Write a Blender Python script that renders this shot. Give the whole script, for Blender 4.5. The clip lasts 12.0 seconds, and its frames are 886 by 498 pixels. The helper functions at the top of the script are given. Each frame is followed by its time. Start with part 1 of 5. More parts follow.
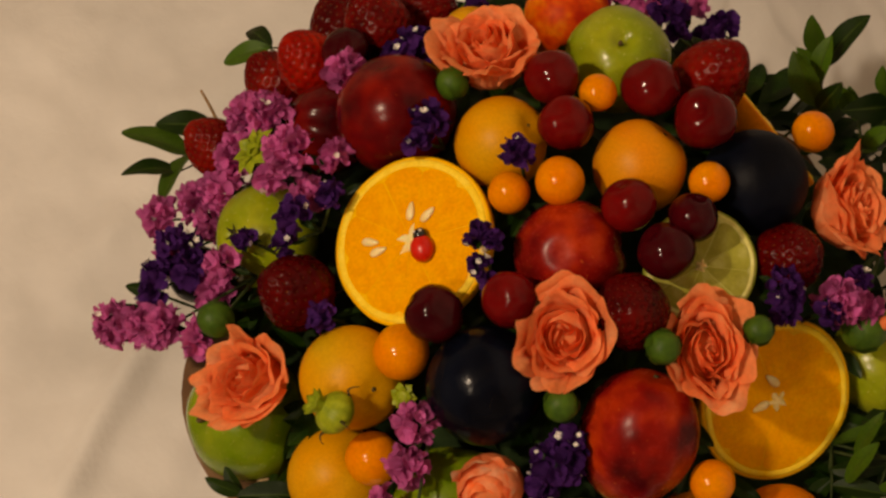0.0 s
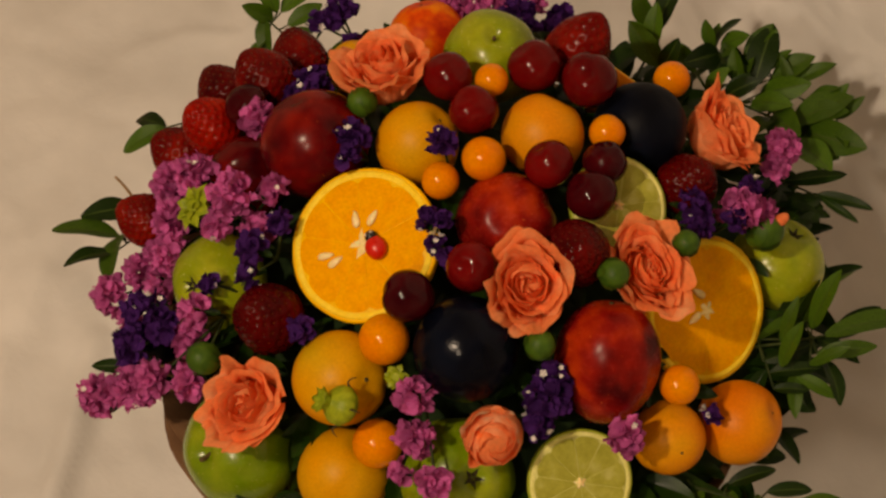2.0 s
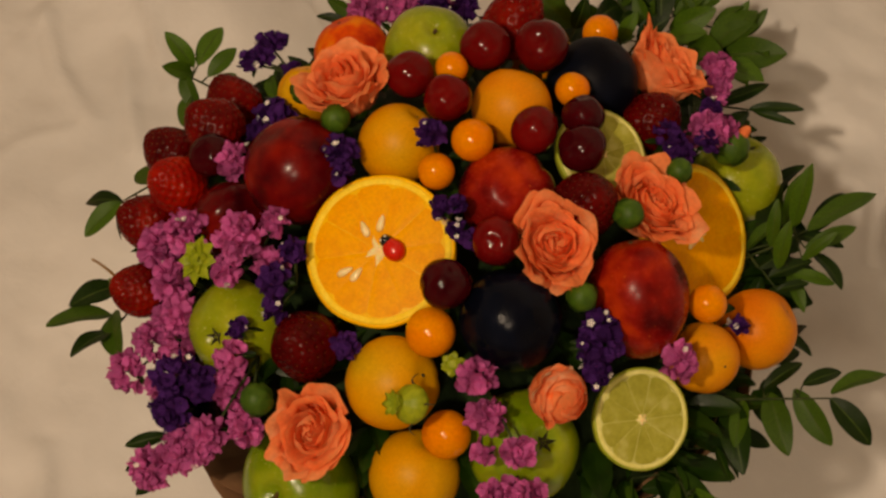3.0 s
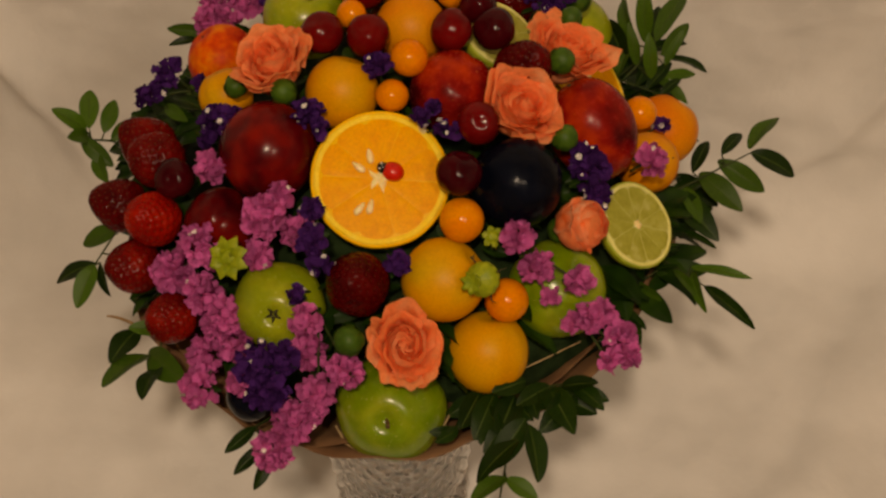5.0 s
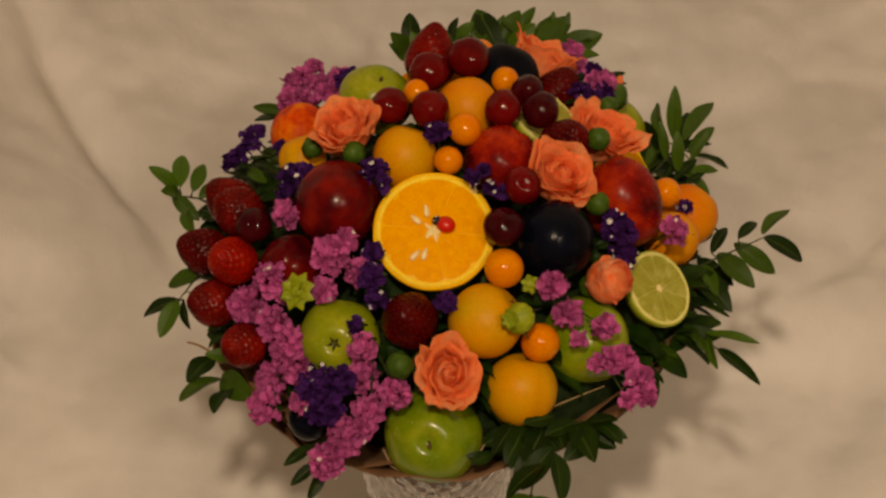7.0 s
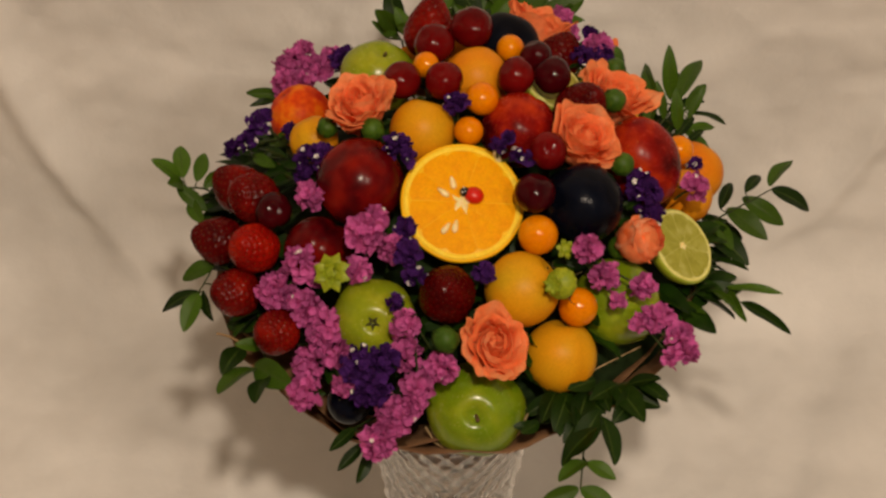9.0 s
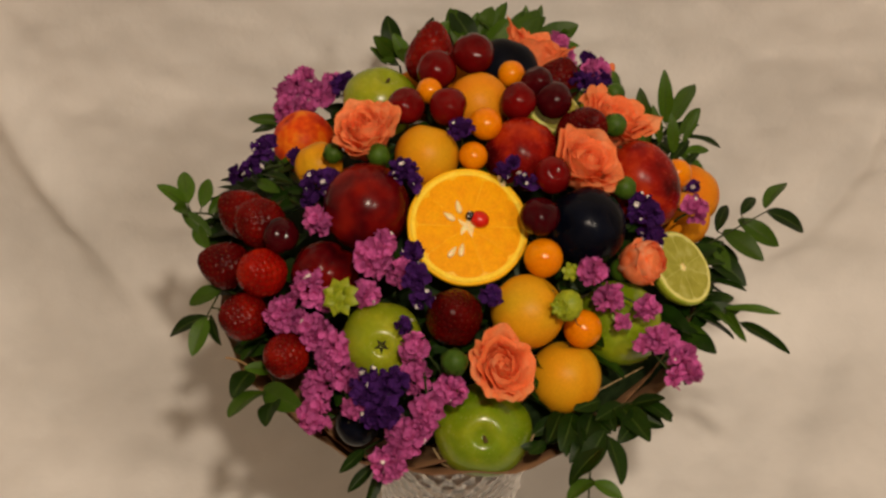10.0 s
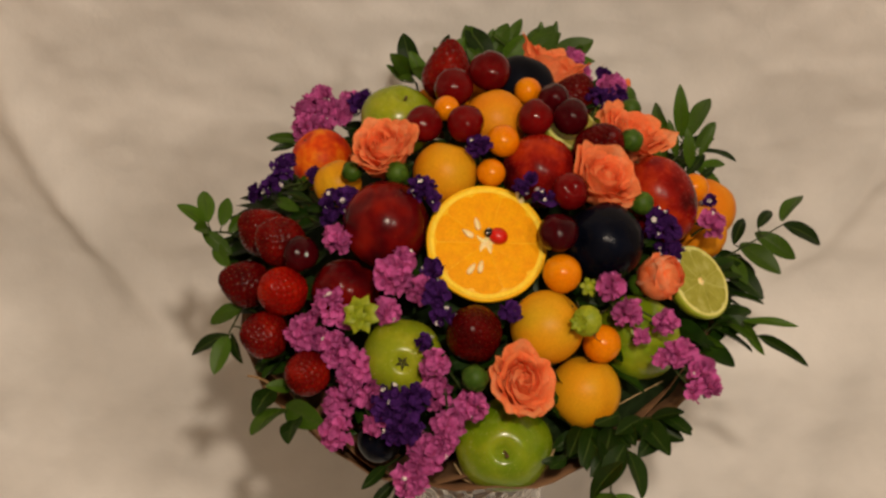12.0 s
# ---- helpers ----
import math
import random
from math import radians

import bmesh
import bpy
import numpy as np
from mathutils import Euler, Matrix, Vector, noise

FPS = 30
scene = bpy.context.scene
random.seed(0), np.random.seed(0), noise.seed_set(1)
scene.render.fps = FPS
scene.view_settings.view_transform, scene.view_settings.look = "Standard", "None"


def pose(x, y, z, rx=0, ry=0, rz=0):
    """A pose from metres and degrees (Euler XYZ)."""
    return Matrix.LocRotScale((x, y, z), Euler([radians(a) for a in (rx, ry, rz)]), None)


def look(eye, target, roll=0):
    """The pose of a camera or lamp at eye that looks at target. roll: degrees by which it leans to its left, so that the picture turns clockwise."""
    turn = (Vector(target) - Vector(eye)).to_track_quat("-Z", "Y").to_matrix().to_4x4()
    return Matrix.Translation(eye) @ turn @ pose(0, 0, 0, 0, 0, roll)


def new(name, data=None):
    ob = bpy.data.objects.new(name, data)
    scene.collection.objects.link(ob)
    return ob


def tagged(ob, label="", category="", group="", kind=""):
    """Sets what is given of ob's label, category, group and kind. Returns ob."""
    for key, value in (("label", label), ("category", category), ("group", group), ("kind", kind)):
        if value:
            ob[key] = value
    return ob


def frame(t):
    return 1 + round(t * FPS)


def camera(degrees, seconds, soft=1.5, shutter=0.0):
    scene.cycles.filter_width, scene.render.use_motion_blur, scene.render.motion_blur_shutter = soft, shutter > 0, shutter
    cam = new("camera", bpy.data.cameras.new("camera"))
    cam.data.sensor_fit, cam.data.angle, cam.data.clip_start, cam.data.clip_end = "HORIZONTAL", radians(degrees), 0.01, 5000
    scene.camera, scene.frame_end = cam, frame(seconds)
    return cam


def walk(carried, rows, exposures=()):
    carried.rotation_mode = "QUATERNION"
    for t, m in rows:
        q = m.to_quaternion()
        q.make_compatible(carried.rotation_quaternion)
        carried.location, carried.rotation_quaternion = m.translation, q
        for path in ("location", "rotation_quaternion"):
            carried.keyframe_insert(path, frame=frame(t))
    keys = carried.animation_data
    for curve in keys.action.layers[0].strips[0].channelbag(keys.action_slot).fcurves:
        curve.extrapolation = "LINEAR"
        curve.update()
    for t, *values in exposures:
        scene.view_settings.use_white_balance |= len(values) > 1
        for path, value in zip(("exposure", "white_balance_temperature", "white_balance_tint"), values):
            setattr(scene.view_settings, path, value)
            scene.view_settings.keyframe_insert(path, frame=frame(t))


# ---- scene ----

# ---- camera ----
cam = camera(24.0, 12.0, soft=2.6)
PATH = [
    (0, (0.4109, -0.2165, 1.0802), (-0.0598, -0.0430, 0.2151), 1.46),
    (0.5, (0.4320, -0.2267, 1.0849), (-0.0475, -0.0250, 0.2309), 1.12),
    (1, (0.4696, -0.2653, 1.0923), (-0.0279, -0.0528, 0.2513), -0.25),
    (1.5, (0.5041, -0.3188, 1.1009), (0.0131, -0.0674, 0.2668), 0.01),
    (2, (0.4621, -0.3827, 1.1151), (0.0002, -0.0349, 0.2992), 1.93),
    (2.5, (0.3933, -0.4796, 1.1057), (-0.0105, -0.0617, 0.2918), -0.42),
    (3, (0.3788, -0.5358, 1.1088), (0.0118, -0.0490, 0.3162), 0.11),
    (3.5, (0.3591, -0.6308, 1.1010), (0.0445, -0.1029, 0.3121), -2.66),
    (3.7, (0.3395, -0.6648, 1.1201), (0.0557, -0.1167, 0.3334), -2.82),
    (5.3, (0.1194, -0.8323, 1.1334), (0.0355, -0.1623, 0.3958), -2.27),
    (5.5, (0.1287, -0.8526, 1.1392), (0.0343, -0.1653, 0.4190), -2.40),
    (6, (0.1576, -0.9072, 1.1489), (0.0514, -0.2041, 0.4458), -0.81),
    (6.5, (0.1650, -0.9535, 1.1592), (0.0417, -0.2345, 0.4753), -0.59),
    (6.7, (0.1694, -0.9756, 1.1639), (0.0341, -0.2550, 0.4839), -0.86),
    (8.3, (0.0439, -0.9879, 1.1373), (0.0089, -0.2472, 0.4663), 0.93),
    (8.5, (0.0352, -0.9824, 1.1340), (0.0032, -0.2437, 0.4607), 1.07),
    (9, (0.0212, -0.9969, 1.1410), (-0.0078, -0.2617, 0.4638), 0.50),
    (9.5, (0.0001, -1.0027, 1.1491), (-0.0090, -0.2629, 0.4763), 1.50),
    (10, (-0.0128, -1.0089, 1.1542), (-0.0174, -0.2667, 0.4840), 1.41),
    (10.5, (-0.0134, -1.0142, 1.1608), (-0.0134, -0.2685, 0.4944), 1.38),
    (11, (-0.0171, -1.0140, 1.1623), (-0.0185, -0.2707, 0.4933), 1.13),
    (11.5, (-0.0163, -1.0141, 1.1604), (-0.0271, -0.2719, 0.4903), 0.82),
    (12, (-0.0172, -1.0119, 1.1630), (-0.0276, -0.2669, 0.4960), 0.54),
]
walk(cam, [(t, look(eye, target, roll)) for t, eye, target, roll in PATH],
     exposures=[(0.0, -0.63, 7800, 14), (3.0, -0.66, 7800, 14), (3.7, -0.76, 7800, 14), (5.5, -0.86, 8050, 14), (6.7, -0.82, 8050, 14), (8.3, -0.56, 7000, 12), (12.0, -0.45, 6650, 11)])

# ---- light ----
world = bpy.data.worlds.new("world")
scene.world = world
world.use_nodes = True
world.node_tree.nodes["Background"].inputs[0].default_value = (1.0, 0.86, 0.70, 1)
world.node_tree.nodes["Background"].inputs[1].default_value = 0.03


def area_lamp(name, eye, target, size, watts, colour):
    data = bpy.data.lights.new(name, "AREA")
    data.shape, data.size, data.energy, data.color = "DISK", size, watts, colour
    ob = new(name, data)
    ob.matrix_world = look(eye, target)
    return ob


area_lamp("ceiling_lamp", (0.16, -1.38, 2.12), (0, 0, 0.25), 0.10, 42, (1.0, 0.84, 0.67))
area_lamp("wall_lamp", (0.72, -1.30, 1.75), (0, 0, 0.25), 0.16, 11.5, (1.0, 0.86, 0.70))


# ---- materials ----
def nodes_of(name):
    m = bpy.data.materials.new(name)
    m.use_nodes = True
    nt = m.node_tree
    return m, nt, nt.nodes["Principled BSDF"]


def node(nt, kind, **kw):
    n = nt.nodes.new(kind)
    for key, value in kw.items():
        if key == "operation":
            n.operation = value
        elif key == "blend":
            n.blend_type = value
        else:
            n.inputs[key].default_value = value
    return n


def noise_of(nt, scale, detail=3.0, shift=0.0, rough=0.55):
    """Noise in the object's own metres, with a seed of its own for each object."""
    co = nt.nodes.new("ShaderNodeTexCoord")
    info = nt.nodes.new("ShaderNodeObjectInfo")
    mul = node(nt, "ShaderNodeMath", operation="MULTIPLY_ADD")
    mul.inputs[1].default_value, mul.inputs[2].default_value = 17.0, shift
    nt.links.new(info.outputs["Random"], mul.inputs[0])
    n = nt.nodes.new("ShaderNodeTexNoise")
    n.noise_dimensions = "4D"
    n.inputs["Scale"].default_value, n.inputs["Detail"].default_value, n.inputs["Roughness"].default_value = scale, detail, rough
    nt.links.new(co.outputs["Object"], n.inputs["Vector"])
    nt.links.new(mul.outputs[0], n.inputs["W"])
    return n.outputs["Fac"]


def ramp(nt, fac, stops):
    r = nt.nodes.new("ShaderNodeValToRGB")
    els = r.color_ramp.elements
    while len(els) < len(stops):
        els.new(0.5)
    for e, (p, c) in zip(els, stops):
        e.position, e.color = p, (*c, 1)
    nt.links.new(fac, r.inputs[0])
    return r.outputs[0]


def mixed(nt, fac, a, b):
    mx = nt.nodes.new("ShaderNodeMix")
    mx.data_type = "RGBA"
    for slot, v in ((0, fac), (6, a), (7, b)):
        if hasattr(v, "is_linked"):
            nt.links.new(v, mx.inputs[slot])
        else:
            mx.inputs[slot].default_value = v if slot == 0 else (*v, 1)
    return mx.outputs[2]


def bumped(nt, bsdf, fac, strength, distance):
    b = nt.nodes.new("ShaderNodeBump")
    b.inputs["Strength"].default_value, b.inputs["Distance"].default_value = strength, distance
    nt.links.new(fac, b.inputs["Height"])
    nt.links.new(b.outputs[0], bsdf.inputs["Normal"])


def skin(name, stops, scale, fine, speck=None, rough=0.4, gloss=0.0, soft=0.0, bump=0.2, wide=0.0006, shine=0.3, thin=0.0, vary=0.0):
    """A fruit or plant skin: blotches, fine mottling over them, specks, gloss and relief."""
    m, nt, b = nodes_of(name)
    big = noise_of(nt, scale, 2.0)
    small = noise_of(nt, fine, 4.0, 3.0)
    col = ramp(nt, big, stops)
    dark = nt.nodes.new("ShaderNodeMix")
    dark.data_type, dark.blend_type = "RGBA", "MULTIPLY"
    dark.inputs[0].default_value = 1.0
    nt.links.new(col, dark.inputs[6])
    nt.links.new(ramp(nt, small, [(0.3, (0.86, 0.85, 0.85)), (0.7, (1.06, 1.06, 1.06))]), dark.inputs[7])
    col = dark.outputs[2]
    if speck:
        dots = ramp(nt, noise_of(nt, speck[0], 1.0, 7.0), [(speck[1], (0, 0, 0)), (speck[1] + 0.05, (1, 1, 1))])
        col = mixed(nt, dots, col, speck[2])
    if vary:
        info = nt.nodes.new("ShaderNodeObjectInfo")
        each = nt.nodes.new("ShaderNodeMapRange")
        each.inputs["To Min"].default_value, each.inputs["To Max"].default_value = 1 - vary, 1 + vary
        nt.links.new(info.outputs["Random"], each.inputs["Value"])
        hsv = nt.nodes.new("ShaderNodeHueSaturation")
        nt.links.new(each.outputs[0], hsv.inputs["Value"])
        nt.links.new(col, hsv.inputs["Color"])
        col = hsv.outputs[0]
    nt.links.new(col, b.inputs["Base Color"])
    r = nt.nodes.new("ShaderNodeMapRange")
    r.inputs["To Min"].default_value, r.inputs["To Max"].default_value = max(0.03, rough - 0.1), rough + 0.1
    nt.links.new(small, r.inputs["Value"])
    nt.links.new(r.outputs[0], b.inputs["Roughness"])
    b.inputs["Coat Weight"].default_value, b.inputs["Coat Roughness"].default_value = gloss, 0.08
    b.inputs["Subsurface Weight"].default_value, b.inputs["Subsurface Scale"].default_value = soft, 0.003
    b.inputs["Specular IOR Level"].default_value = shine
    bumped(nt, b, small, bump, wide)
    if thin:
        glow = nt.nodes.new("ShaderNodeBsdfTranslucent")
        nt.links.new(col, glow.inputs["Color"])
        mx = nt.nodes.new("ShaderNodeMixShader")
        mx.inputs[0].default_value = thin
        nt.links.new(b.outputs[0], mx.inputs[1])
        nt.links.new(glow.outputs[0], mx.inputs[2])
        nt.links.new(mx.outputs[0], nt.nodes["Material Output"].inputs["Surface"])
    return m


M_APPLE = skin("apple_skin", [(0.30, (0.0969, 0.1760, 0.0036)), (0.52, (0.1596, 0.2365, 0.0072)), (0.72, (0.2565, 0.3025, 0.0126))], 38, 260, (900, 0.68, (0.30, 0.33, 0.07)), 0.22, 0.0, 0.05, 0.06, shine=0.34)
M_APPLE_PALE = skin("pale_apple_skin", [(0.30, (0.150, 0.215, 0.006)), (0.52, (0.220, 0.270, 0.010)), (0.72, (0.320, 0.335, 0.018))], 38, 260, (900, 0.68, (0.40, 0.40, 0.10)), 0.24, 0.0, 0.05, 0.06, shine=0.24)
M_NECTARINE = skin("nectarine_skin", [(0.32, (0.026, 0.0009, 0.0026)), (0.50, (0.088, 0.0018, 0.0026)), (0.72, (0.229, 0.0088, 0.0035))], 45, 420, (700, 0.74, (0.30, 0.05, 0.01)), 0.22, 0.0, 0.04, 0.05, shine=0.12)
M_NECTARINE_RED = skin("red_nectarine_skin", [(0.32, (0.06, 0.002, 0.003)), (0.50, (0.22, 0.007, 0.004)), (0.68, (0.46, 0.040, 0.006))], 48, 420, (700, 0.74, (0.42, 0.10, 0.02)), 0.26, 0.0, 0.04, 0.05, shine=0.11)
M_PEACH = skin("peach_skin", [(0.34, (0.42, 0.016, 0.003)), (0.50, (0.64, 0.065, 0.004)), (0.66, (0.74, 0.20, 0.008))], 85, 600, None, 0.5, 0.0, 0.06, 0.06, shine=0.12)
M_APRICOT = skin("apricot_skin", [(0.30, (0.6324, 0.1479, 0.0059)), (0.52, (0.6630, 0.2218, 0.0085)), (0.75, (0.6018, 0.2828, 0.0119))], 26, 900, (500, 0.72, (0.52, 0.17, 0.012)), 0.42, 0.0, 0.0, 0.05, shine=0.12)
M_APRICOT_YELLOW = skin("yellow_apricot_skin", [(0.28, (0.6732, 0.1880, 0.0048)), (0.50, (0.6528, 0.2726, 0.0080)), (0.72, (0.5304, 0.3102, 0.0112))], 24, 900, (500, 0.72, (0.50, 0.20, 0.012)), 0.42, 0.0, 0.0, 0.05, shine=0.12)
M_PLUM = skin("plum_skin", [(0.35, (0.0010, 0.0014, 0.0037)), (0.65, (0.0030, 0.0045, 0.0105))], 40, 90, None, 0.20, 0.0, 0.0, 0.5, 0.0014, shine=0.09)
M_PLUM_DULL = skin("bloomed_plum_skin", [(0.35, (0.0010, 0.0014, 0.0037)), (0.65, (0.0030, 0.0045, 0.0105))], 40, 90, None, 0.48, 0.0, 0.0, 0.5, 0.0014, shine=0.07)
M_CHERRY = skin("cherry_skin", [(0.30, (0.0665, 0.0016, 0.0024)), (0.70, (0.1486, 0.0031, 0.0031))], 45, 500, None, 0.09, 0.0, 0.04, 0.03, shine=0.14)
M_CHERRY_DARK = skin("dark_cherry_skin", [(0.30, (0.0238, 0.0008, 0.0026)), (0.70, (0.0595, 0.0017, 0.0034))], 45, 500, None, 0.09, 0.0, 0.04, 0.03, shine=0.14)
M_PHYSALIS = skin("physalis_skin", [(0.30, (0.70, 0.16, 0.001)), (0.70, (0.72, 0.24, 0.002))], 60, 600, None, 0.14, 0.0, 0.0, 0.03, shine=0.22)
M_STRAW = skin("strawberry_skin", [(0.30, (0.0554, 0.0013, 0.0013)), (0.55, (0.1229, 0.0027, 0.0019)), (0.75, (0.2227, 0.0076, 0.0026))], 60, 480, None, 0.23, 0.0, 0.05, 0.35, 0.0006, shine=0.09)
M_STRAW_BRIGHT = skin("bright_strawberry_skin", [(0.30, (0.1275, 0.0021, 0.0013)), (0.55, (0.2384, 0.0048, 0.0019)), (0.75, (0.3659, 0.0151, 0.0033))], 60, 480, None, 0.23, 0.0, 0.05, 0.35, 0.0006, shine=0.09)
M_STRAW_DARK = skin("dark_strawberry_skin", [(0.30, (0.0360, 0.0008, 0.0013)), (0.55, (0.0795, 0.0013, 0.0013)), (0.75, (0.1349, 0.0034, 0.0019))], 60, 480, None, 0.23, 0.0, 0.05, 0.35, 0.0006, shine=0.09)
M_ACHENE = skin("achene", [(0.3, (0.0720, 0.0094, 0.0029)), (0.7, (0.1440, 0.0360, 0.0072))], 300, 900, None, 0.42, 0.0, shine=0.14)
M_STEM = skin("woody_stem", [(0.3, (0.06, 0.035, 0.012)), (0.7, (0.14, 0.08, 0.03))], 200, 900, None, 0.7)
M_CALYX = skin("dry_calyx", [(0.3, (0.025, 0.020, 0.008)), (0.7, (0.06, 0.05, 0.015))], 300, 900, None, 0.8)
M_ROSE = skin("rose_petal", [(0.26, (0.9700, 0.2247, 0.0717)), (0.50, (0.9800, 0.3147, 0.1212)), (0.74, (0.9800, 0.4396, 0.2158))], 90, 500, None, 0.65, 0.0, 0.0, 0.12, 0.0004, shine=0.06, thin=0.42, vary=0.05)
M_ROSE_PALE = skin("pale_rose_petal", [(0.34, (0.97, 0.20, 0.05)), (0.54, (0.96, 0.36, 0.17)), (0.72, (0.92, 0.68, 0.46))], 80, 500, None, 0.6, 0.0, 0.0, 0.12, 0.0004, shine=0.08, thin=0.34, vary=0.06)
M_BUD = skin("green_bud", [(0.3, (0.020, 0.055, 0.004)), (0.7, (0.055, 0.115, 0.008))], 150, 700, None, 0.5, 0.0, 0.05, 0.2, shine=0.2)
M_LIMEGREEN = skin("lime_green_bud", [(0.3, (0.19, 0.26, 0.008)), (0.7, (0.34, 0.39, 0.018))], 260, 900, None, 0.5, 0.0, 0.0, 0.2, thin=0.15)
M_PINK = skin("pink_statice", [(0.30, (0.250, 0.024, 0.148)), (0.50, (0.570, 0.098, 0.350)), (0.72, (0.860, 0.310, 0.620))], 300, 1500, None, 0.8, 0.0, 0.0, 0.2, shine=0.05, thin=0.36, vary=0.36)
M_PURPLE = skin("purple_statice", [(0.28, (0.0255, 0.0058, 0.0590)), (0.52, (0.0536, 0.0116, 0.1174)), (0.75, (0.1470, 0.0506, 0.2346))], 300, 1500, None, 0.8, 0.0, 0.0, 0.2, shine=0.05, thin=0.3, vary=0.35)
M_WHITE = skin("white_corolla", [(0.3, (0.66, 0.60, 0.56)), (0.7, (0.80, 0.76, 0.72))], 300, 1500, None, 0.6)
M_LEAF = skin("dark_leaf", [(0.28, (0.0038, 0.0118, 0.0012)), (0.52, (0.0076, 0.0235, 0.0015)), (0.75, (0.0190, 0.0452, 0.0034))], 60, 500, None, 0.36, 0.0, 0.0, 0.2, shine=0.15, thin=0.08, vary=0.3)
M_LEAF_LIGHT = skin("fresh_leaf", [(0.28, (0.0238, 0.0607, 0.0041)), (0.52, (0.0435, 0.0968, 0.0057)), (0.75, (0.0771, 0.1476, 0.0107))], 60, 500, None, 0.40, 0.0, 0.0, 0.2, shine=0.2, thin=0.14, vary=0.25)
M_MIDRIB = skin("leaf_midrib", [(0.3, (0.0300, 0.0570, 0.0072)), (0.7, (0.0510, 0.0840, 0.0132))], 60, 500, None, 0.45, 0.0, 0.0, 0.2, shine=0.2, thin=0.08)
M_TWIG = skin("green_twig", [(0.3, (0.014, 0.028, 0.006)), (0.7, (0.04, 0.055, 0.014))], 200, 900, None, 0.6, shine=0.15)
M_STICK = skin("dry_stick", [(0.3, (0.18, 0.10, 0.04)), (0.7, (0.34, 0.21, 0.09))], 200, 900, None, 0.7)
M_RAFFIA = skin("raffia", [(0.3, (0.285, 0.1875, 0.0825)), (0.7, (0.435, 0.3150, 0.1650))], 300, 900, None, 0.7)
M_FOAM = skin("floral_foam", [(0.3, (0.007, 0.0154, 0.0044)), (0.7, (0.018, 0.0352, 0.0110))], 150, 900, None, 0.9, bump=0.6, shine=0.1)
M_FLESH = skin("orange_flesh", [(0.30, (0.78, 0.300, 0.0008)), (0.55, (0.81, 0.342, 0.0010)), (0.78, (0.84, 0.388, 0.0014))], 160, 700, None, 0.32, 0.0, 0.0, 0.14, 0.0003, shine=0.10)
M_ORANGE_RIND = skin("orange_rind", [(0.3, (0.86, 0.42, 0.004)), (0.7, (0.90, 0.52, 0.010))], 80, 900, None, 0.40, 0.0, 0.0, 0.6, 0.0008, shine=0.18)
M_ORANGE_PITH = skin("orange_pith", [(0.3, (0.88, 0.56, 0.020)), (0.7, (0.90, 0.66, 0.070))], 200, 900, None, 0.5, 0.0, 0.0, 0.3, shine=0.08)
M_ORANGE_MEMBRANE = skin("orange_membrane", [(0.3, (0.86, 0.44, 0.006)), (0.7, (0.88, 0.52, 0.020))], 200, 900, None, 0.4, 0.0, 0.0, 0.3, shine=0.15)
M_ORANGE_PEEL = skin("orange_peel", [(0.3, (0.72, 0.20, 0.003)), (0.7, (0.78, 0.28, 0.006))], 80, 900, None, 0.40, 0.0, 0.0, 0.6, 0.0008, shine=0.18)
M_LIME_MEMBRANE = skin("lime_membrane", [(0.3, (0.50, 0.49, 0.14)), (0.7, (0.58, 0.57, 0.20))], 200, 900, None, 0.5, 0.0, 0.0, 0.3, shine=0.12)
M_CORE = skin("citrus_core", [(0.3, (0.82, 0.60, 0.20)), (0.7, (0.88, 0.74, 0.38))], 300, 900, None, 0.5, 0.0, 0.2, 0.3)
M_SEED = skin("citrus_seed", [(0.3, (0.78, 0.56, 0.20)), (0.7, (0.84, 0.70, 0.38))], 300, 900, None, 0.35, 0.3, 0.1, 0.1)
M_LIME_FLESH = skin("lime_flesh", [(0.30, (0.2637, 0.2611, 0.0297)), (0.55, (0.3402, 0.3368, 0.0535)), (0.78, (0.4392, 0.4241, 0.1208))], 140, 900, None, 0.40, 0.0, 0.0, 0.25, 0.0005, shine=0.12)
M_LIME_RIND = skin("lime_rind", [(0.3, (0.230, 0.299, 0.017)), (0.7, (0.368, 0.402, 0.034))], 100, 900, None, 0.4, 0.1, 0.05, 0.4)
M_LIME_PITH = skin("lime_pith", [(0.3, (0.594, 0.572, 0.154)), (0.7, (0.726, 0.704, 0.264))], 200, 900, None, 0.5, 0.0, 0.0, 0.3, shine=0.12)
M_RED_LACQUER = skin("red_lacquer", [(0.3, (0.50, 0.008, 0.004)), (0.7, (0.60, 0.014, 0.006))], 200, 900, None, 0.3, 0.3, 0, 0.03)
M_BLACK_LACQUER = skin("black_lacquer", [(0.3, (0.004, 0.004, 0.004)), (0.7, (0.010, 0.010, 0.010))], 200, 900, None, 0.25, 0.5, 0, 0.03)
M_PAPER = skin("kraft_paper", [(0.3, (0.122, 0.0576, 0.0252)), (0.7, (0.216, 0.1152, 0.0540))], 30, 500, None, 0.75, bump=0.3)
M_WALL = skin("room_paint", [(0.3, (0.70, 0.64, 0.56)), (0.7, (0.78, 0.72, 0.64))], 2, 60, None, 0.9, shine=0.1)
M_FLOOR = skin("room_floor", [(0.3, (0.30, 0.20, 0.12)), (0.7, (0.42, 0.29, 0.18))], 4, 60, None, 0.6)

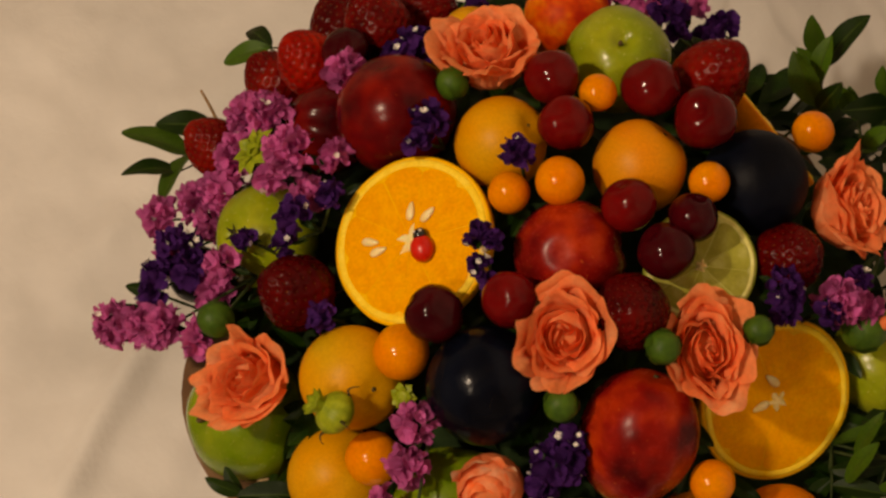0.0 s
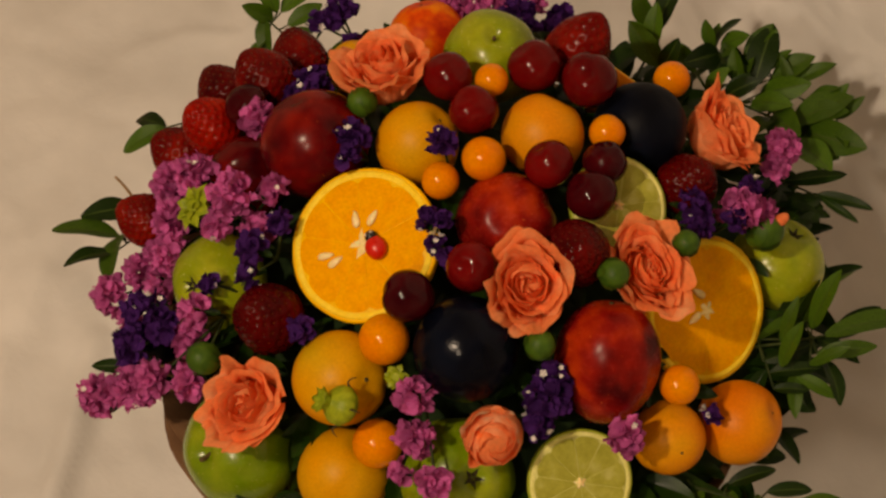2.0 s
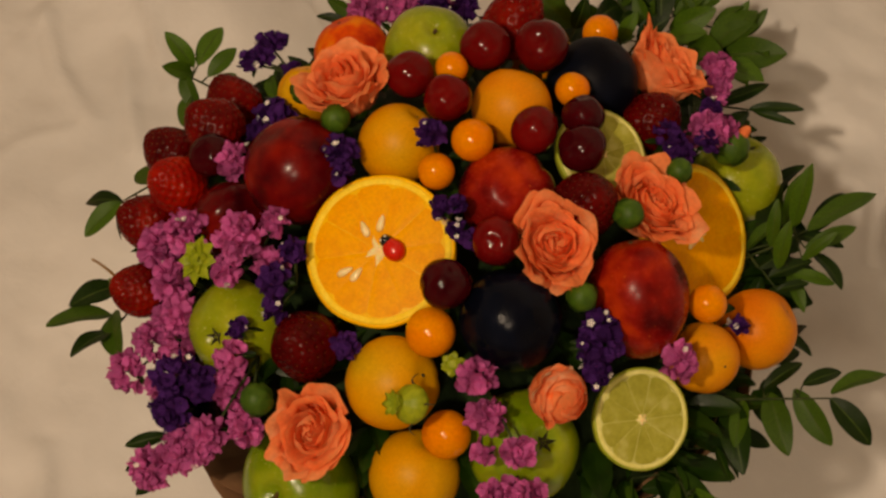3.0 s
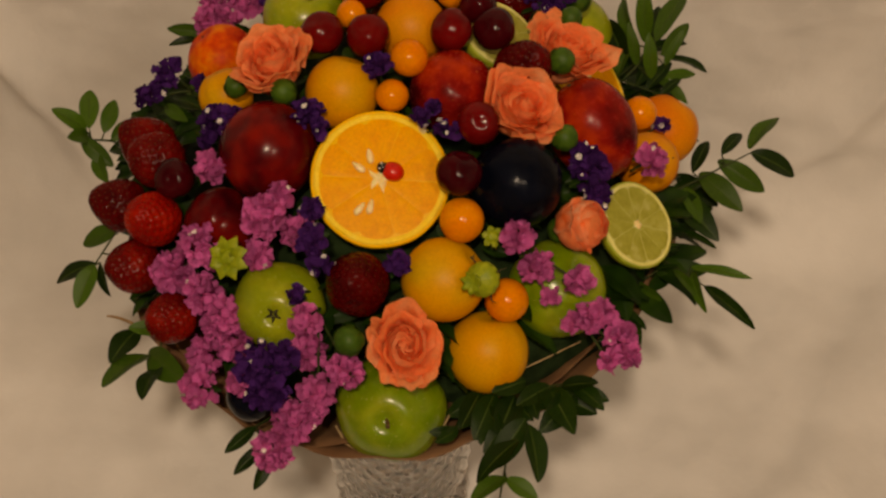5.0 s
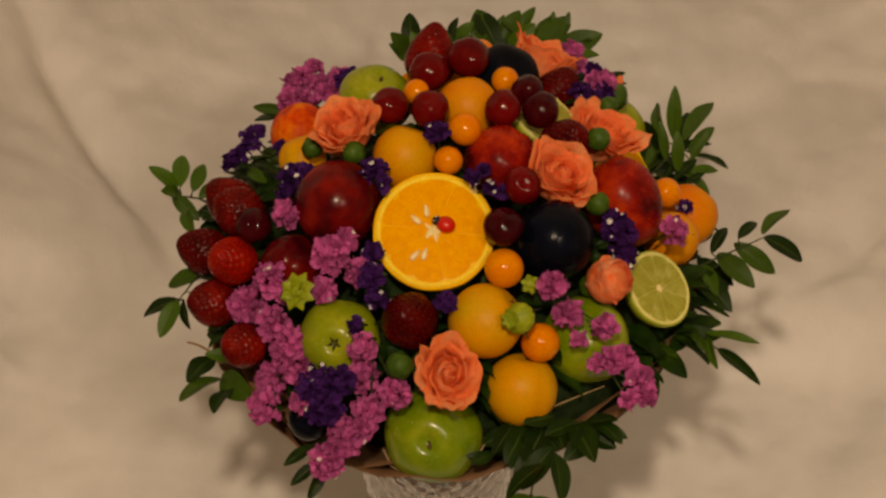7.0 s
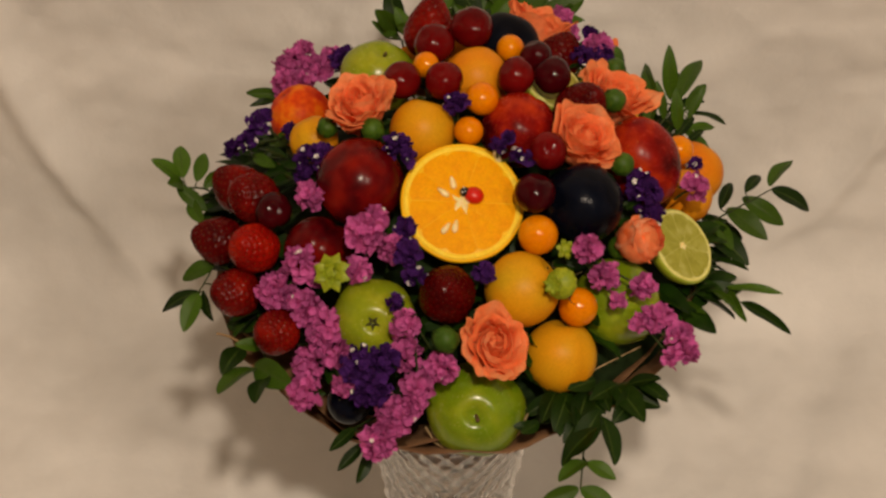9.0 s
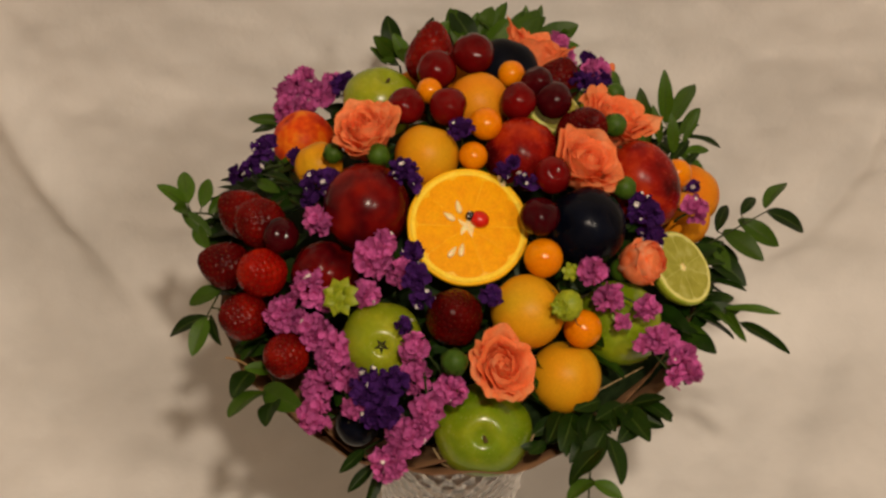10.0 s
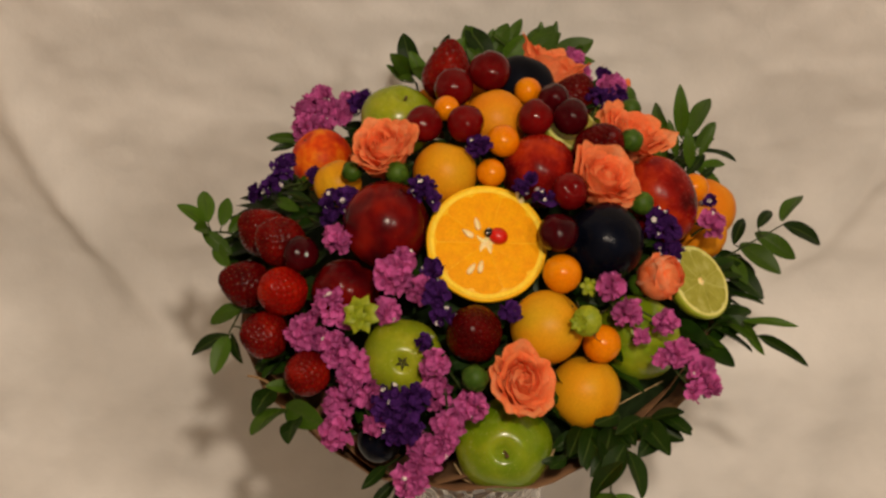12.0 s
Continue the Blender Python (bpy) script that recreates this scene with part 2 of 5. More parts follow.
# white cotton sheet: weave, faint stains and soft creases
M_CLOTH, nt, b = nodes_of("cotton_cloth")
col = ramp(nt, noise_of(nt, 9, 4.0), [(0.35, (0.582, 0.567, 0.545)), (0.65, (0.708, 0.692, 0.668))])
nt.links.new(col, b.inputs["Base Color"])
b.inputs["Roughness"].default_value = 0.85
bumped(nt, b, noise_of(nt, 24, 5.0, 2.0, 0.55), 0.26, 0.010)

# cut crystal
M_GLASS, nt, b = nodes_of("crystal_glass")
b.inputs["Base Color"].default_value = (0.96, 0.95, 0.93, 1)
b.inputs["Transmission Weight"].default_value, b.inputs["IOR"].default_value = 1.0, 1.52
nt.links.new(ramp(nt, noise_of(nt, 60, 2.0), [(0.3, (0.05, 0.05, 0.05)), (0.7, (0.14, 0.14, 0.14))]), b.inputs["Roughness"])


# ---- builders ----
def mesh_of(name, bm, material, smooth=True):
    me = bpy.data.meshes.new(name)
    bm.normal_update()
    bm.to_mesh(me)
    bm.free()
    me.materials.append(material)
    if smooth:
        me.shade_smooth()
    return me


def part(name, bm, material, parent, label=""):
    me = bm if isinstance(bm, bpy.types.Mesh) else mesh_of(name, bm, material)
    ob = new(name, me)
    ob.parent = parent
    return tagged(ob, label=label)


def thing(name, label, category, m, group="", kind=""):
    ob = new(name)
    ob.empty_display_size = 0.01
    ob.matrix_world = m
    return tagged(ob, label, category, group, kind)


def facing(place, axis, spin=0.0, size=1.0):
    """A pose at place whose z axis points along axis."""
    turn = Vector(axis).normalized().to_track_quat("Z", "Y").to_matrix().to_4x4()
    return Matrix.Translation(place) @ turn @ Matrix.Rotation(spin, 4, "Z") @ Matrix.Scale(size, 4)


def outward(place, tilt=0.0):
    d = Vector(place) - Vector((0.01, 0.0, 0.17))
    d = d.normalized() + Vector((random.uniform(-tilt, tilt), random.uniform(-tilt, tilt), 0))
    return d.normalized()


def lathe(profile, segments, shape=None):
    """A bmesh turned from (radius, height) pairs; shape(angle, radius, height) may change radius and height."""
    bm = bmesh.new()
    rows = []
    for r, z in profile:
        if r < 1e-6:
            rows.append([bm.verts.new((0, 0, shape(0, 0, z)[1] if shape else z))])
            continue
        row = []
        for k in range(segments):
            a = 2 * math.pi * k / segments
            rr, zz = shape(a, r, z) if shape else (r, z)
            row.append(bm.verts.new((rr * math.cos(a), rr * math.sin(a), zz)))
        rows.append(row)
    for lo, hi in zip(rows, rows[1:]):
        for k in range(segments):
            n = (k + 1) % segments
            if len(lo) == 1 and len(hi) == 1:
                continue
            if len(lo) == 1:
                bm.faces.new((lo[0], hi[n], hi[k]))
            elif len(hi) == 1:
                bm.faces.new((lo[k], lo[n], hi[0]))
            else:
                bm.faces.new((lo[k], lo[n], hi[n], hi[k]))
    bmesh.ops.recalc_face_normals(bm, faces=bm.faces)
    return bm


def tube(points, radius, sides=7, taper=0.6):
    bm = bmesh.new()
    rows, n = [], len(points)
    for i, p in enumerate(points):
        p = Vector(p)
        d = (Vector(points[min(i + 1, n - 1)]) - Vector(points[max(i - 1, 0)])).normalized()
        q = d.to_track_quat("Z", "Y")
        r = radius * (1 - (1 - taper) * i / max(1, n - 1))
        rows.append([bm.verts.new(p + q @ Vector((r * math.cos(2 * math.pi * k / sides), r * math.sin(2 * math.pi * k / sides), 0))) for k in range(sides)])
    for lo, hi in zip(rows, rows[1:]):
        for k in range(sides):
            bm.faces.new((lo[k], lo[(k + 1) % sides], hi[(k + 1) % sides], hi[k]))
    bm.faces.new(rows[0][::-1])
    bm.faces.new(rows[-1])
    return bm


def bent(a, b, sag, steps=6):
    a, b = Vector(a), Vector(b)
    return [a.lerp(b, t) + Vector(sag) * 4 * t * (1 - t) for t in (i / steps for i in range(steps + 1))]


def ball(radius, segments=32, rings=20, dent=0.0, groove=0.0, stretch=1.0, wobble=0.02, seed=0):
    """A round fruit: a stem hollow at +z, a shallow groove down one side, a slightly uneven skin."""
    profile = [(radius * math.sin(math.pi * i / rings), -radius * stretch * math.cos(math.pi * i / rings)) for i in range(rings + 1)]
    profile[0], profile[-1] = (0, profile[0][1]), (0, profile[-1][1])

    def shape(a, r, z):
        off = noise.noise(Vector((math.cos(a) * r, math.sin(a) * r, z)) / radius * 0.9 + Vector((seed * 3.1, 0, 0)))
        k = 1 + wobble * off
        g = groove * math.exp(-(((a + math.pi) % (2 * math.pi) - math.pi) / 0.16) ** 2)
        zz = z * k
        if z > 0:
            zz -= dent * radius * math.exp(-(r / (0.30 * radius)) ** 2)
        return r * k * (1 - g), zz

    return lathe(profile, segments, shape)


# ---- setting ----
def box_bm(x0, x1, y0, y1, z0, z1):
    bm = bmesh.new()
    v = [bm.verts.new((x, y, z)) for z in (z0, z1) for y in (y0, y1) for x in (x0, x1)]
    for f in ((0, 2, 3, 1), (4, 5, 7, 6), (0, 1, 5, 4), (2, 6, 7, 3), (0, 4, 6, 2), (1, 3, 7, 5)):
        bm.faces.new([v[i] for i in f])
    return bm


def structure(name, bm, material, label, smooth=False):
    ob = new(name, mesh_of(name, bm, material, smooth))
    return tagged(ob, label, name.split("_")[0], kind="structure")


# unseen plain room added round the set, its pale walls bouncing fill light
structure("floor", box_bm(-2.0, 2.0, -2.6, 0.6, -0.15, -0.06), M_FLOOR, "plain wooden room floor under the white cloth")
structure("wall_north", box_bm(-2.0, 2.0, 0.42, 0.6, -0.06, 2.4), M_WALL, "plain painted room wall behind the hanging cloth")
structure("wall_south", box_bm(-2.0, 2.0, -2.6, -2.5, -0.06, 2.4), M_WALL, "plain painted room wall behind the camera")
structure("wall_east", box_bm(2.0, 2.1, -2.6, 0.6, -0.06, 2.4), M_WALL, "plain painted side wall of the room")
structure("wall_west", box_bm(-2.1, -2.0, -2.6, 0.6, -0.06, 2.4), M_WALL, "plain painted side wall of the room")
structure("ceiling", box_bm(-2.1, 2.1, -2.6, 0.6, 2.4, 2.5), M_WALL, "plain painted ceiling of the room")

# folds of the cloth: (height, width, points as x and distance along the cloth)
WALL_FOLDS = [
    (0.0170, 0.015, [(-0.386, 0.52), (-0.368, 0.45), (-0.354, 0.40), (-0.345, 0.376), (-0.317, 0.311), (-0.282, 0.25), (-0.25, 0.21)]),
    (0.0090, 0.011, [(0.33, 0.55), (0.313, 0.442), (0.304, 0.384), (0.283, 0.342), (0.26, 0.305), (0.22, 0.27)]),
    (0.0130, 0.0095, [(-0.27, -0.11), (-0.232, -0.148), (-0.206, -0.170), (-0.152, -0.222), (-0.115, -0.252), (-0.05, -0.30)]),
    (0.0040, 0.010, [(-0.355, 0.25), (-0.338, 0.234), (-0.300, 0.169), (-0.275, 0.13)]),
    (0.0040, 0.010, [(-0.40, 0.20), (-0.37, 0.18), (-0.348, 0.155), (-0.33, 0.12)]),
    (0.0080, 0.018, [(-0.42, -0.02), (-0.355, -0.099), (-0.291, -0.161), (-0.24, -0.23)]),
]
FLOOR_FOLDS = [
    (0.0085, 0.0065, [(-0.56, 0.19), (-0.486, 0.132), (-0.43, 0.108)]),
    (0.0075, 0.0060, [(-0.47, 0.19), (-0.42, 0.14), (-0.375, 0.10)]),
    (0.0075, 0.0060, [(-0.49, 0.24), (-0.44, 0.195), (-0.40, 0.165)]),
    (0.0040, 0.0080, [(-0.47, 0.02), (-0.453, 0.073), (-0.42, 0.12)]),
    (0.0040, 0.0070, [(-0.35, -0.05), (-0.32, -0.09), (-0.30, -0.13)]),
    (0.0070, 0.022, [(0.34, 0.24), (0.30, 0.12), (0.24, -0.04), (0.20, -0.22)]),
    (0.0040, 0.030, [(-0.15, 0.62), (-0.10, 0.45), (-0.12, 0.30)]),
    (0.0040, 0.030, [(0.18, 0.62), (0.15, 0.45), (0.19, 0.33)]),
]


def fold_height(x, s):
    total = 0.0
    for height, width, pts in WALL_FOLDS + FLOOR_FOLDS:
        best, where, last = 9.0, 0.0, len(pts) - 1
        for n, ((x0, s0), (x1, s1)) in enumerate(zip(pts, pts[1:])):
            dx, ds = x1 - x0, s1 - s0
            t = max(0.0, min(1.0, ((x - x0) * dx + (s - s0) * ds) / (dx * dx + ds * ds)))
            d = math.hypot(x - x0 - t * dx, s - s0 - t * ds)
            if d < best:
                best, where = d, (n + t) / last
        if best < 4 * width:
            total += height * math.exp(-(best / width) ** 2) * math.sin(math.pi * where) ** 0.5
    p = Vector((x, s, 0.3))
    bend = p + 0.05 * Vector((noise.noise(p * 5), noise.noise(p * 5 + Vector((9, 0, 0))), 0))
    crease = max(0.0, 1 - 7 * abs(noise.noise(Vector((bend.x * 7, bend.y * 4, 1.7))))) ** 2
    crease += 0.7 * max(0.0, 1 - 6 * abs(noise.noise(Vector((bend.x * 5, bend.y * 9, 8.2))))) ** 2
    total += 0.0022 * crease * (0.5 + 0.5 * noise.noise(p * 4))
    return total + 0.005 * noise.noise(p * 7) + 0.0036 * noise.noise(p * 17) + 0.0022 * noise.noise(p * 42) + 0.0005 * noise.noise(p * 95)


def cloth():
    bm = bmesh.new()
    xs = [-0.62] + [-0.56 + 0.005 * i for i in range(225)] + [0.62]
    ss = [-0.46 + 0.005 * i for i in range(240)]
    z0, back, r = -0.045, 0.25, 0.07
    arc = r * math.pi / 2
    grid = []
    for s in ss:
        row = []
        for x in xs:
            f = fold_height(x, s) if abs(x) < 0.6 and -0.65 < s < 0.85 else 0.0
            turn = s - (back - r)
            if turn <= 0:
                co = (x, s, z0 + f)
            elif turn < arc:
                a = turn / r
                co = (x, back - r + (r - f) * math.sin(a), z0 + r - (r - f) * math.cos(a))
            else:
                co = (x, back - f, z0 + r + turn - arc)
            row.append(bm.verts.new(co))
        grid.append(row)
    for lo, hi in zip(grid, grid[1:]):
        for k in range(len(xs) - 1):
            bm.faces.new((lo[k], lo[k + 1], hi[k + 1], hi[k]))
    ob = new("backdrop_cloth", mesh_of("backdrop_cloth", bm, M_CLOTH))
    thick = ob.modifiers.new("thickness", "SOLIDIFY")
    thick.thickness, thick.offset = 0.0012, -1
    return tagged(ob, "creased off-white cotton sheet hung behind and spread under the vase", "cloth", kind="structure")


cloth()

# ---- vase and wrapping ----
AXIS = (-0.011, -0.042)


def vase():
    base = thing("vase", "tapering cut crystal glass vase standing on white cloth", "vase", pose(AXIS[0], AXIS[1], -0.040))
    outline = [(0.0400, 0.014), (0.0405, 0.030), (0.0420, 0.060), (0.0450, 0.090), (0.0500, 0.120), (0.0560, 0.165), (0.0605, 0.203)]

    def girth(z):
        for (r0, z0), (r1, z1) in zip(outline, outline[1:]):
            if z <= z1:
                t = max(0.0, (z - z0) / (z1 - z0))
                return r0 + (r1 - r0) * t * t * (3 - 2 * t)
        return outline[-1][0]

    def cut(a, r, z):
        if r < 0.030 or z < 0.024 or z > 0.196:
            return r, z
        d = abs(math.sin(12 * a + z * 190)) + abs(math.sin(12 * a - z * 190))
        return r + 0.0016 * (1.2 - d), z

    wall = [(girth(z), z) for z in (0.014 + 0.189 * i / 90 for i in range(91))]
    inner = [(r - 0.005, z) for r, z in wall[::-1] if z > 0.06] + [(0.0, 0.058)]
    part("body", lathe([(0.0, 0.010), (0.0395, 0.010)] + wall + inner, 192, cut), M_GLASS, base)
    rim = [(0.0580 + 0.0030 * math.cos(a), 0.2040 + 0.0024 * math.sin(a)) for a in (2 * math.pi * i / 12 for i in range(13))]
    part("rim", lathe(rim, 96), M_GLASS, base)
    part("base", lathe([(0.0, -0.0022), (0.0385, -0.0022), (0.0410, -0.0004), (0.0415, 0.0040), (0.0400, 0.0098), (0.0, 0.0098)], 96), M_GLASS, base)


vase()


def front_bulge(a):
    d = (a - radians(273) + math.pi) % (2 * math.pi) - math.pi
    return math.exp(-(d / radians(14)) ** 2)


def rim_radius(a):
    return 0.158 + 0.013 * front_bulge(a) + 0.0175 * math.cos(a - radians(240)) - 0.007 * math.exp(-(((a - radians(325) + math.pi) % (2 * math.pi) - math.pi) / radians(22)) ** 2) + 0.002 * math.sin(7 * a + 1) + 0.001 * math.sin(17 * a)


def wrap():
    base = thing("bouquet_wrap", "brown kraft paper collar wrapped round the bouquet above the vase", "wrapping", pose(0.004, 0.0, 0.0))

    def sheet(k0, lift, turn):
        profile = [(0.040, 0.105), (0.043, 0.130), (0.047, 0.150), (0.054, 0.166), (0.085, 0.184), (0.125, 0.203), (0.155, 0.217), (0.166, 0.226)]

        def shape(a, r, z):
            f = (r - 0.04) / 0.126
            pleat = 0.0018 * f * math.sin(23 * a + turn) + 0.003 * f * noise.noise(Vector((math.cos(a) * 2, math.sin(a) * 2, turn)))
            return r * (1 + (rim_radius(a + turn * 0.1) / 0.166 - 1) * f) * k0, z + (lift + 0.008 * front_bulge(a) - 0.013 * math.exp(-((a - radians(243)) / radians(17)) ** 2)) * f + pleat

        bm = lathe(profile, 96, shape)
        for v in bm.verts:
            low = max(0.0, min(1.0, (0.215 - v.co.z) / 0.05))
            v.co.x += (AXIS[0] - 0.004) * low
            v.co.y += AXIS[1] * low
        return bm

    for name, k0, lift, turn in (("outer_sheet", 1.0, 0.0, 0.0), ("inner_sheet", 0.965, 0.004, 2.0)):
        ob = part(name, sheet(k0, lift, turn), M_PAPER, base)
        thick = ob.modifiers.new("thickness", "SOLIDIFY")
        thick.thickness, thick.offset = 0.0008, 1


wrap()


def dome(x, y):
    return 0.3694 - 0.0472 * x - 0.0273 * y - 3.867 * x * x - 3.550 * y * y + 0.5625 * x * y


def foam():
    def shape(a, r, z):
        x, y = r * math.cos(a), r * math.sin(a)
        return r, (max(0.16, dome(x, y) - 0.056) + 0.004 * noise.noise(Vector((x, y, 0)) * 60) if z > 0.196 else z)

    prof = [(0.0, 0.184), (0.06, 0.188), (0.105, 0.192), (0.138, 0.195)] + [(0.142 * (1 - i / 14), 0.2) for i in range(14)] + [(0.0, 0.2)]
    base = thing("floral_foam", "dark green floral foam dome filling the paper collar", "foam", pose(0.004, 0.0, 0.0))
    part("block", lathe(prof, 48, shape), M_FOAM, base)


foam()


# ---- leaves ----
def leaf_mesh(name, material, width, fold, curl, seed):
    """A leaf one unit long along +y, its face up: oval with a short point, folded on a paler midrib, edges slightly wavy."""
    bm = bmesh.new()
    rows, nv = [], 12
    us = (-1, -0.62, -0.30, -0.055, 0.055, 0.30, 0.62, 1)
    for i in range(nv + 1):
        v = i / nv
        w = width * (math.sin(math.pi * min(1, v * 0.975 + 0.015)) ** 0.66) * (1.0 - 0.14 * v)
        row = []
        for u in us:
            wave = 0.014 * math.sin(9 * v + seed + u)
            vein = 0.010 * math.sin(26 * (v - 0.35 * abs(u))) * (0.2 < abs(u) < 0.9)
            row.append(bm.verts.new((u * w, v, fold * abs(u) * w + curl * (v - v * v) * 1.2 - 0.25 * curl * v + (wave + vein * width) * abs(u))))
        rows.append(row)
    for lo, hi in zip(rows, rows[1:]):
        for k in range(len(us) - 1):
            f = bm.faces.new((lo[k], lo[k + 1], hi[k + 1], hi[k]))
            f.material_index = int(k == 3)
    me = mesh_of(name, bm, material)
    me.materials.append(M_MIDRIB)
    return me


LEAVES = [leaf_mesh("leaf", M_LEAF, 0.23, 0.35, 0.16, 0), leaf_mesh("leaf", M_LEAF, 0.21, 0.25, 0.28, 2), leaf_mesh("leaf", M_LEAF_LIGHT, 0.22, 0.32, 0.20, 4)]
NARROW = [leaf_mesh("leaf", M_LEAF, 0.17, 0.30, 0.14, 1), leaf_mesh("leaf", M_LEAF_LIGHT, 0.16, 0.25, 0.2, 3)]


def leaf_pose(base, tip, up=(0, 0, 1), spin=0.0, wide=1.0):
    base, d = Vector(base), Vector(tip) - Vector(base)
    y = d.normalized()
    x = y.cross(Vector(up)).normalized()
    z = x.cross(y)
    m = Matrix((x, y, z)).transposed().to_4x4()
    return Matrix.Translation(base) @ m @ Matrix.Rotation(spin, 4, "Y") @ Matrix.Diagonal((d.length * wide, d.length, d.length, 1))


WIDE = {"top_wide": 1.2, "top_mid": 1.2, "back_left": 1.2, "front": 1.1, "front_hang": 1.1, "tall": 0.95, "right_up": 1.0, "right_thin": 0.62, "left_low": 1.2, "left_mid": 1.1, "left_up": 1.1, "back_thin": 0.7}


def spray(key, label, leaves):
    centre = Vector((0.004, 0.0, 0.18))
    bases = [Vector(b) for b, t in leaves]
    mid = sum(bases, Vector()) / len(bases)
    root = centre.lerp(mid, 0.75)
    root.z = min(root.z, mid.z - 0.02)
    ob = thing("leaf_spray", label, "leaves", Matrix.Translation(root), group="leaf sprays of the bouquet")
    order = sorted(bases, key=lambda p: (p - root).length)
    stem = [root] + [order[0].lerp(order[-1], i / 3) for i in range(4)]
    part("stem", tube([p - root for p in stem], 0.0009, 6, 0.5), M_TWIG, ob)
    if key in ("top_wide", "top_mid", "front"):
        extra = []
        for b, t in leaves:
            d = Matrix.Rotation(random.choice((-1, 1)) * random.uniform(0.5, 0.9), 3, "Z") @ (Vector(t) - Vector(b)) * random.uniform(0.7, 0.95)
            extra.append((Vector(b) - Vector((0, 0, 0.004)), Vector(b) + d - Vector((0, 0, random.uniform(0.004, 0.012)))))
        leaves = leaves + extra
    for i, (b, t) in enumerate(leaves):
        narrow = key in ("right_thin", "tall", "back_thin")
        pool = NARROW if narrow else LEAVES
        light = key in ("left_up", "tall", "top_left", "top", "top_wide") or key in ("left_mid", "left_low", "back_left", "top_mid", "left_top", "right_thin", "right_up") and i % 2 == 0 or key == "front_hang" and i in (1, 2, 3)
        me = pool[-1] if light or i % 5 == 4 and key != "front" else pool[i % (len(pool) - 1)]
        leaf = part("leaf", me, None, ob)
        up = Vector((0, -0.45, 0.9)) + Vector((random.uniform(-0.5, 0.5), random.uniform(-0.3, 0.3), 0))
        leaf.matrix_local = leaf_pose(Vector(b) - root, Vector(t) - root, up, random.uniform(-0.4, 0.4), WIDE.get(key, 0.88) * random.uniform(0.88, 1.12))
        if (Vector(b) - root).length > 0.004:
            near = min(stem[1:], key=lambda p: (p - Vector(b)).length)
            if (near - Vector(b)).length > 0.003:
                part("twig", tube([near - root, Vector(b) - root], 0.0006, 5, 0.7), M_TWIG, ob)


spray("left_up", "spray of fresh green oval leaves beside the strawberries", [
    ((-0.183, -0.012, 0.285), (-0.199, -0.014, 0.303)),
    ((-0.182, -0.010, 0.285), (-0.187, 0.016, 0.290)),
    ((-0.173, -0.012, 0.284), (-0.170, 0.008, 0.291)),
    ((-0.184, -0.020, 0.286), (-0.165, -0.030, 0.276)),
    ((-0.168, -0.016, 0.282), (-0.160, -0.004, 0.287)),
    ((-0.176, -0.024, 0.279), (-0.166, -0.042, 0.276)),
    ((-0.181, -0.016, 0.284), (-0.187, -0.030, 0.298)),
])
spray("left_mid", "spray of green oval leaves under the strawberries", [
    ((-0.155, -0.070, 0.268), (-0.176, -0.073, 0.257)),
    ((-0.162, -0.095, 0.268), (-0.185, -0.101, 0.257)),
    ((-0.162, -0.096, 0.268), (-0.169, -0.118, 0.257)),
    ((-0.159, -0.094, 0.268), (-0.153, -0.109, 0.257)),
    ((-0.155, -0.088, 0.268), (-0.146, -0.091, 0.257)),
])
spray("left_low", "short spray of dark green leaves at the paper collar", [
    ((-0.122, -0.147, 0.258), (-0.141, -0.174, 0.265)),
    ((-0.115, -0.154, 0.258), (-0.119, -0.180, 0.265)),
    ((-0.123, -0.145, 0.258), (-0.099, -0.167, 0.265)),
    ((-0.132, -0.131, 0.258), (-0.140, -0.158, 0.265)),
    ((-0.119, -0.130, 0.258), (-0.135, -0.135, 0.265)),
])
spray("left_top", "dark green leaves under the purple statice", [
    ((-0.125, 0.060, 0.298), (-0.149, 0.059, 0.300)),
    ((-0.130, 0.054, 0.298), (-0.145, 0.046, 0.300)),
    ((-0.128, 0.008, 0.298), (-0.111, 0.023, 0.300)),
    ((-0.116, -0.003, 0.298), (-0.135, 0.005, 0.300)),
    ((-0.138, -0.001, 0.298), (-0.123, -0.014, 0.300)),
])
spray("front", "dense spray of dark green leaves beside the apricot", [
    ((0.090, -0.143, 0.250), (0.106, -0.174, 0.254)),
    ((0.103, -0.141, 0.252), (0.120, -0.157, 0.254)),
    ((0.097, -0.144, 0.252), (0.116, -0.144, 0.259)),
    ((0.104, -0.144, 0.249), (0.089, -0.172, 0.250)),
    ((0.091, -0.143, 0.251), (0.075, -0.160, 0.255)),
    ((0.081, -0.145, 0.250), (0.086, -0.165, 0.252)),
    ((0.073, -0.149, 0.249), (0.067, -0.177, 0.250)),
    ((0.062, -0.149, 0.249), (0.055, -0.178, 0.248)),
    ((0.055, -0.148, 0.249), (0.047, -0.174, 0.250)),
    ((0.045, -0.171, 0.246), (0.036, -0.185, 0.252)),
    ((0.078, -0.142, 0.253), (0.062, -0.156, 0.259)),
    ((0.058, -0.157, 0.248), (0.071, -0.177, 0.250)),
])
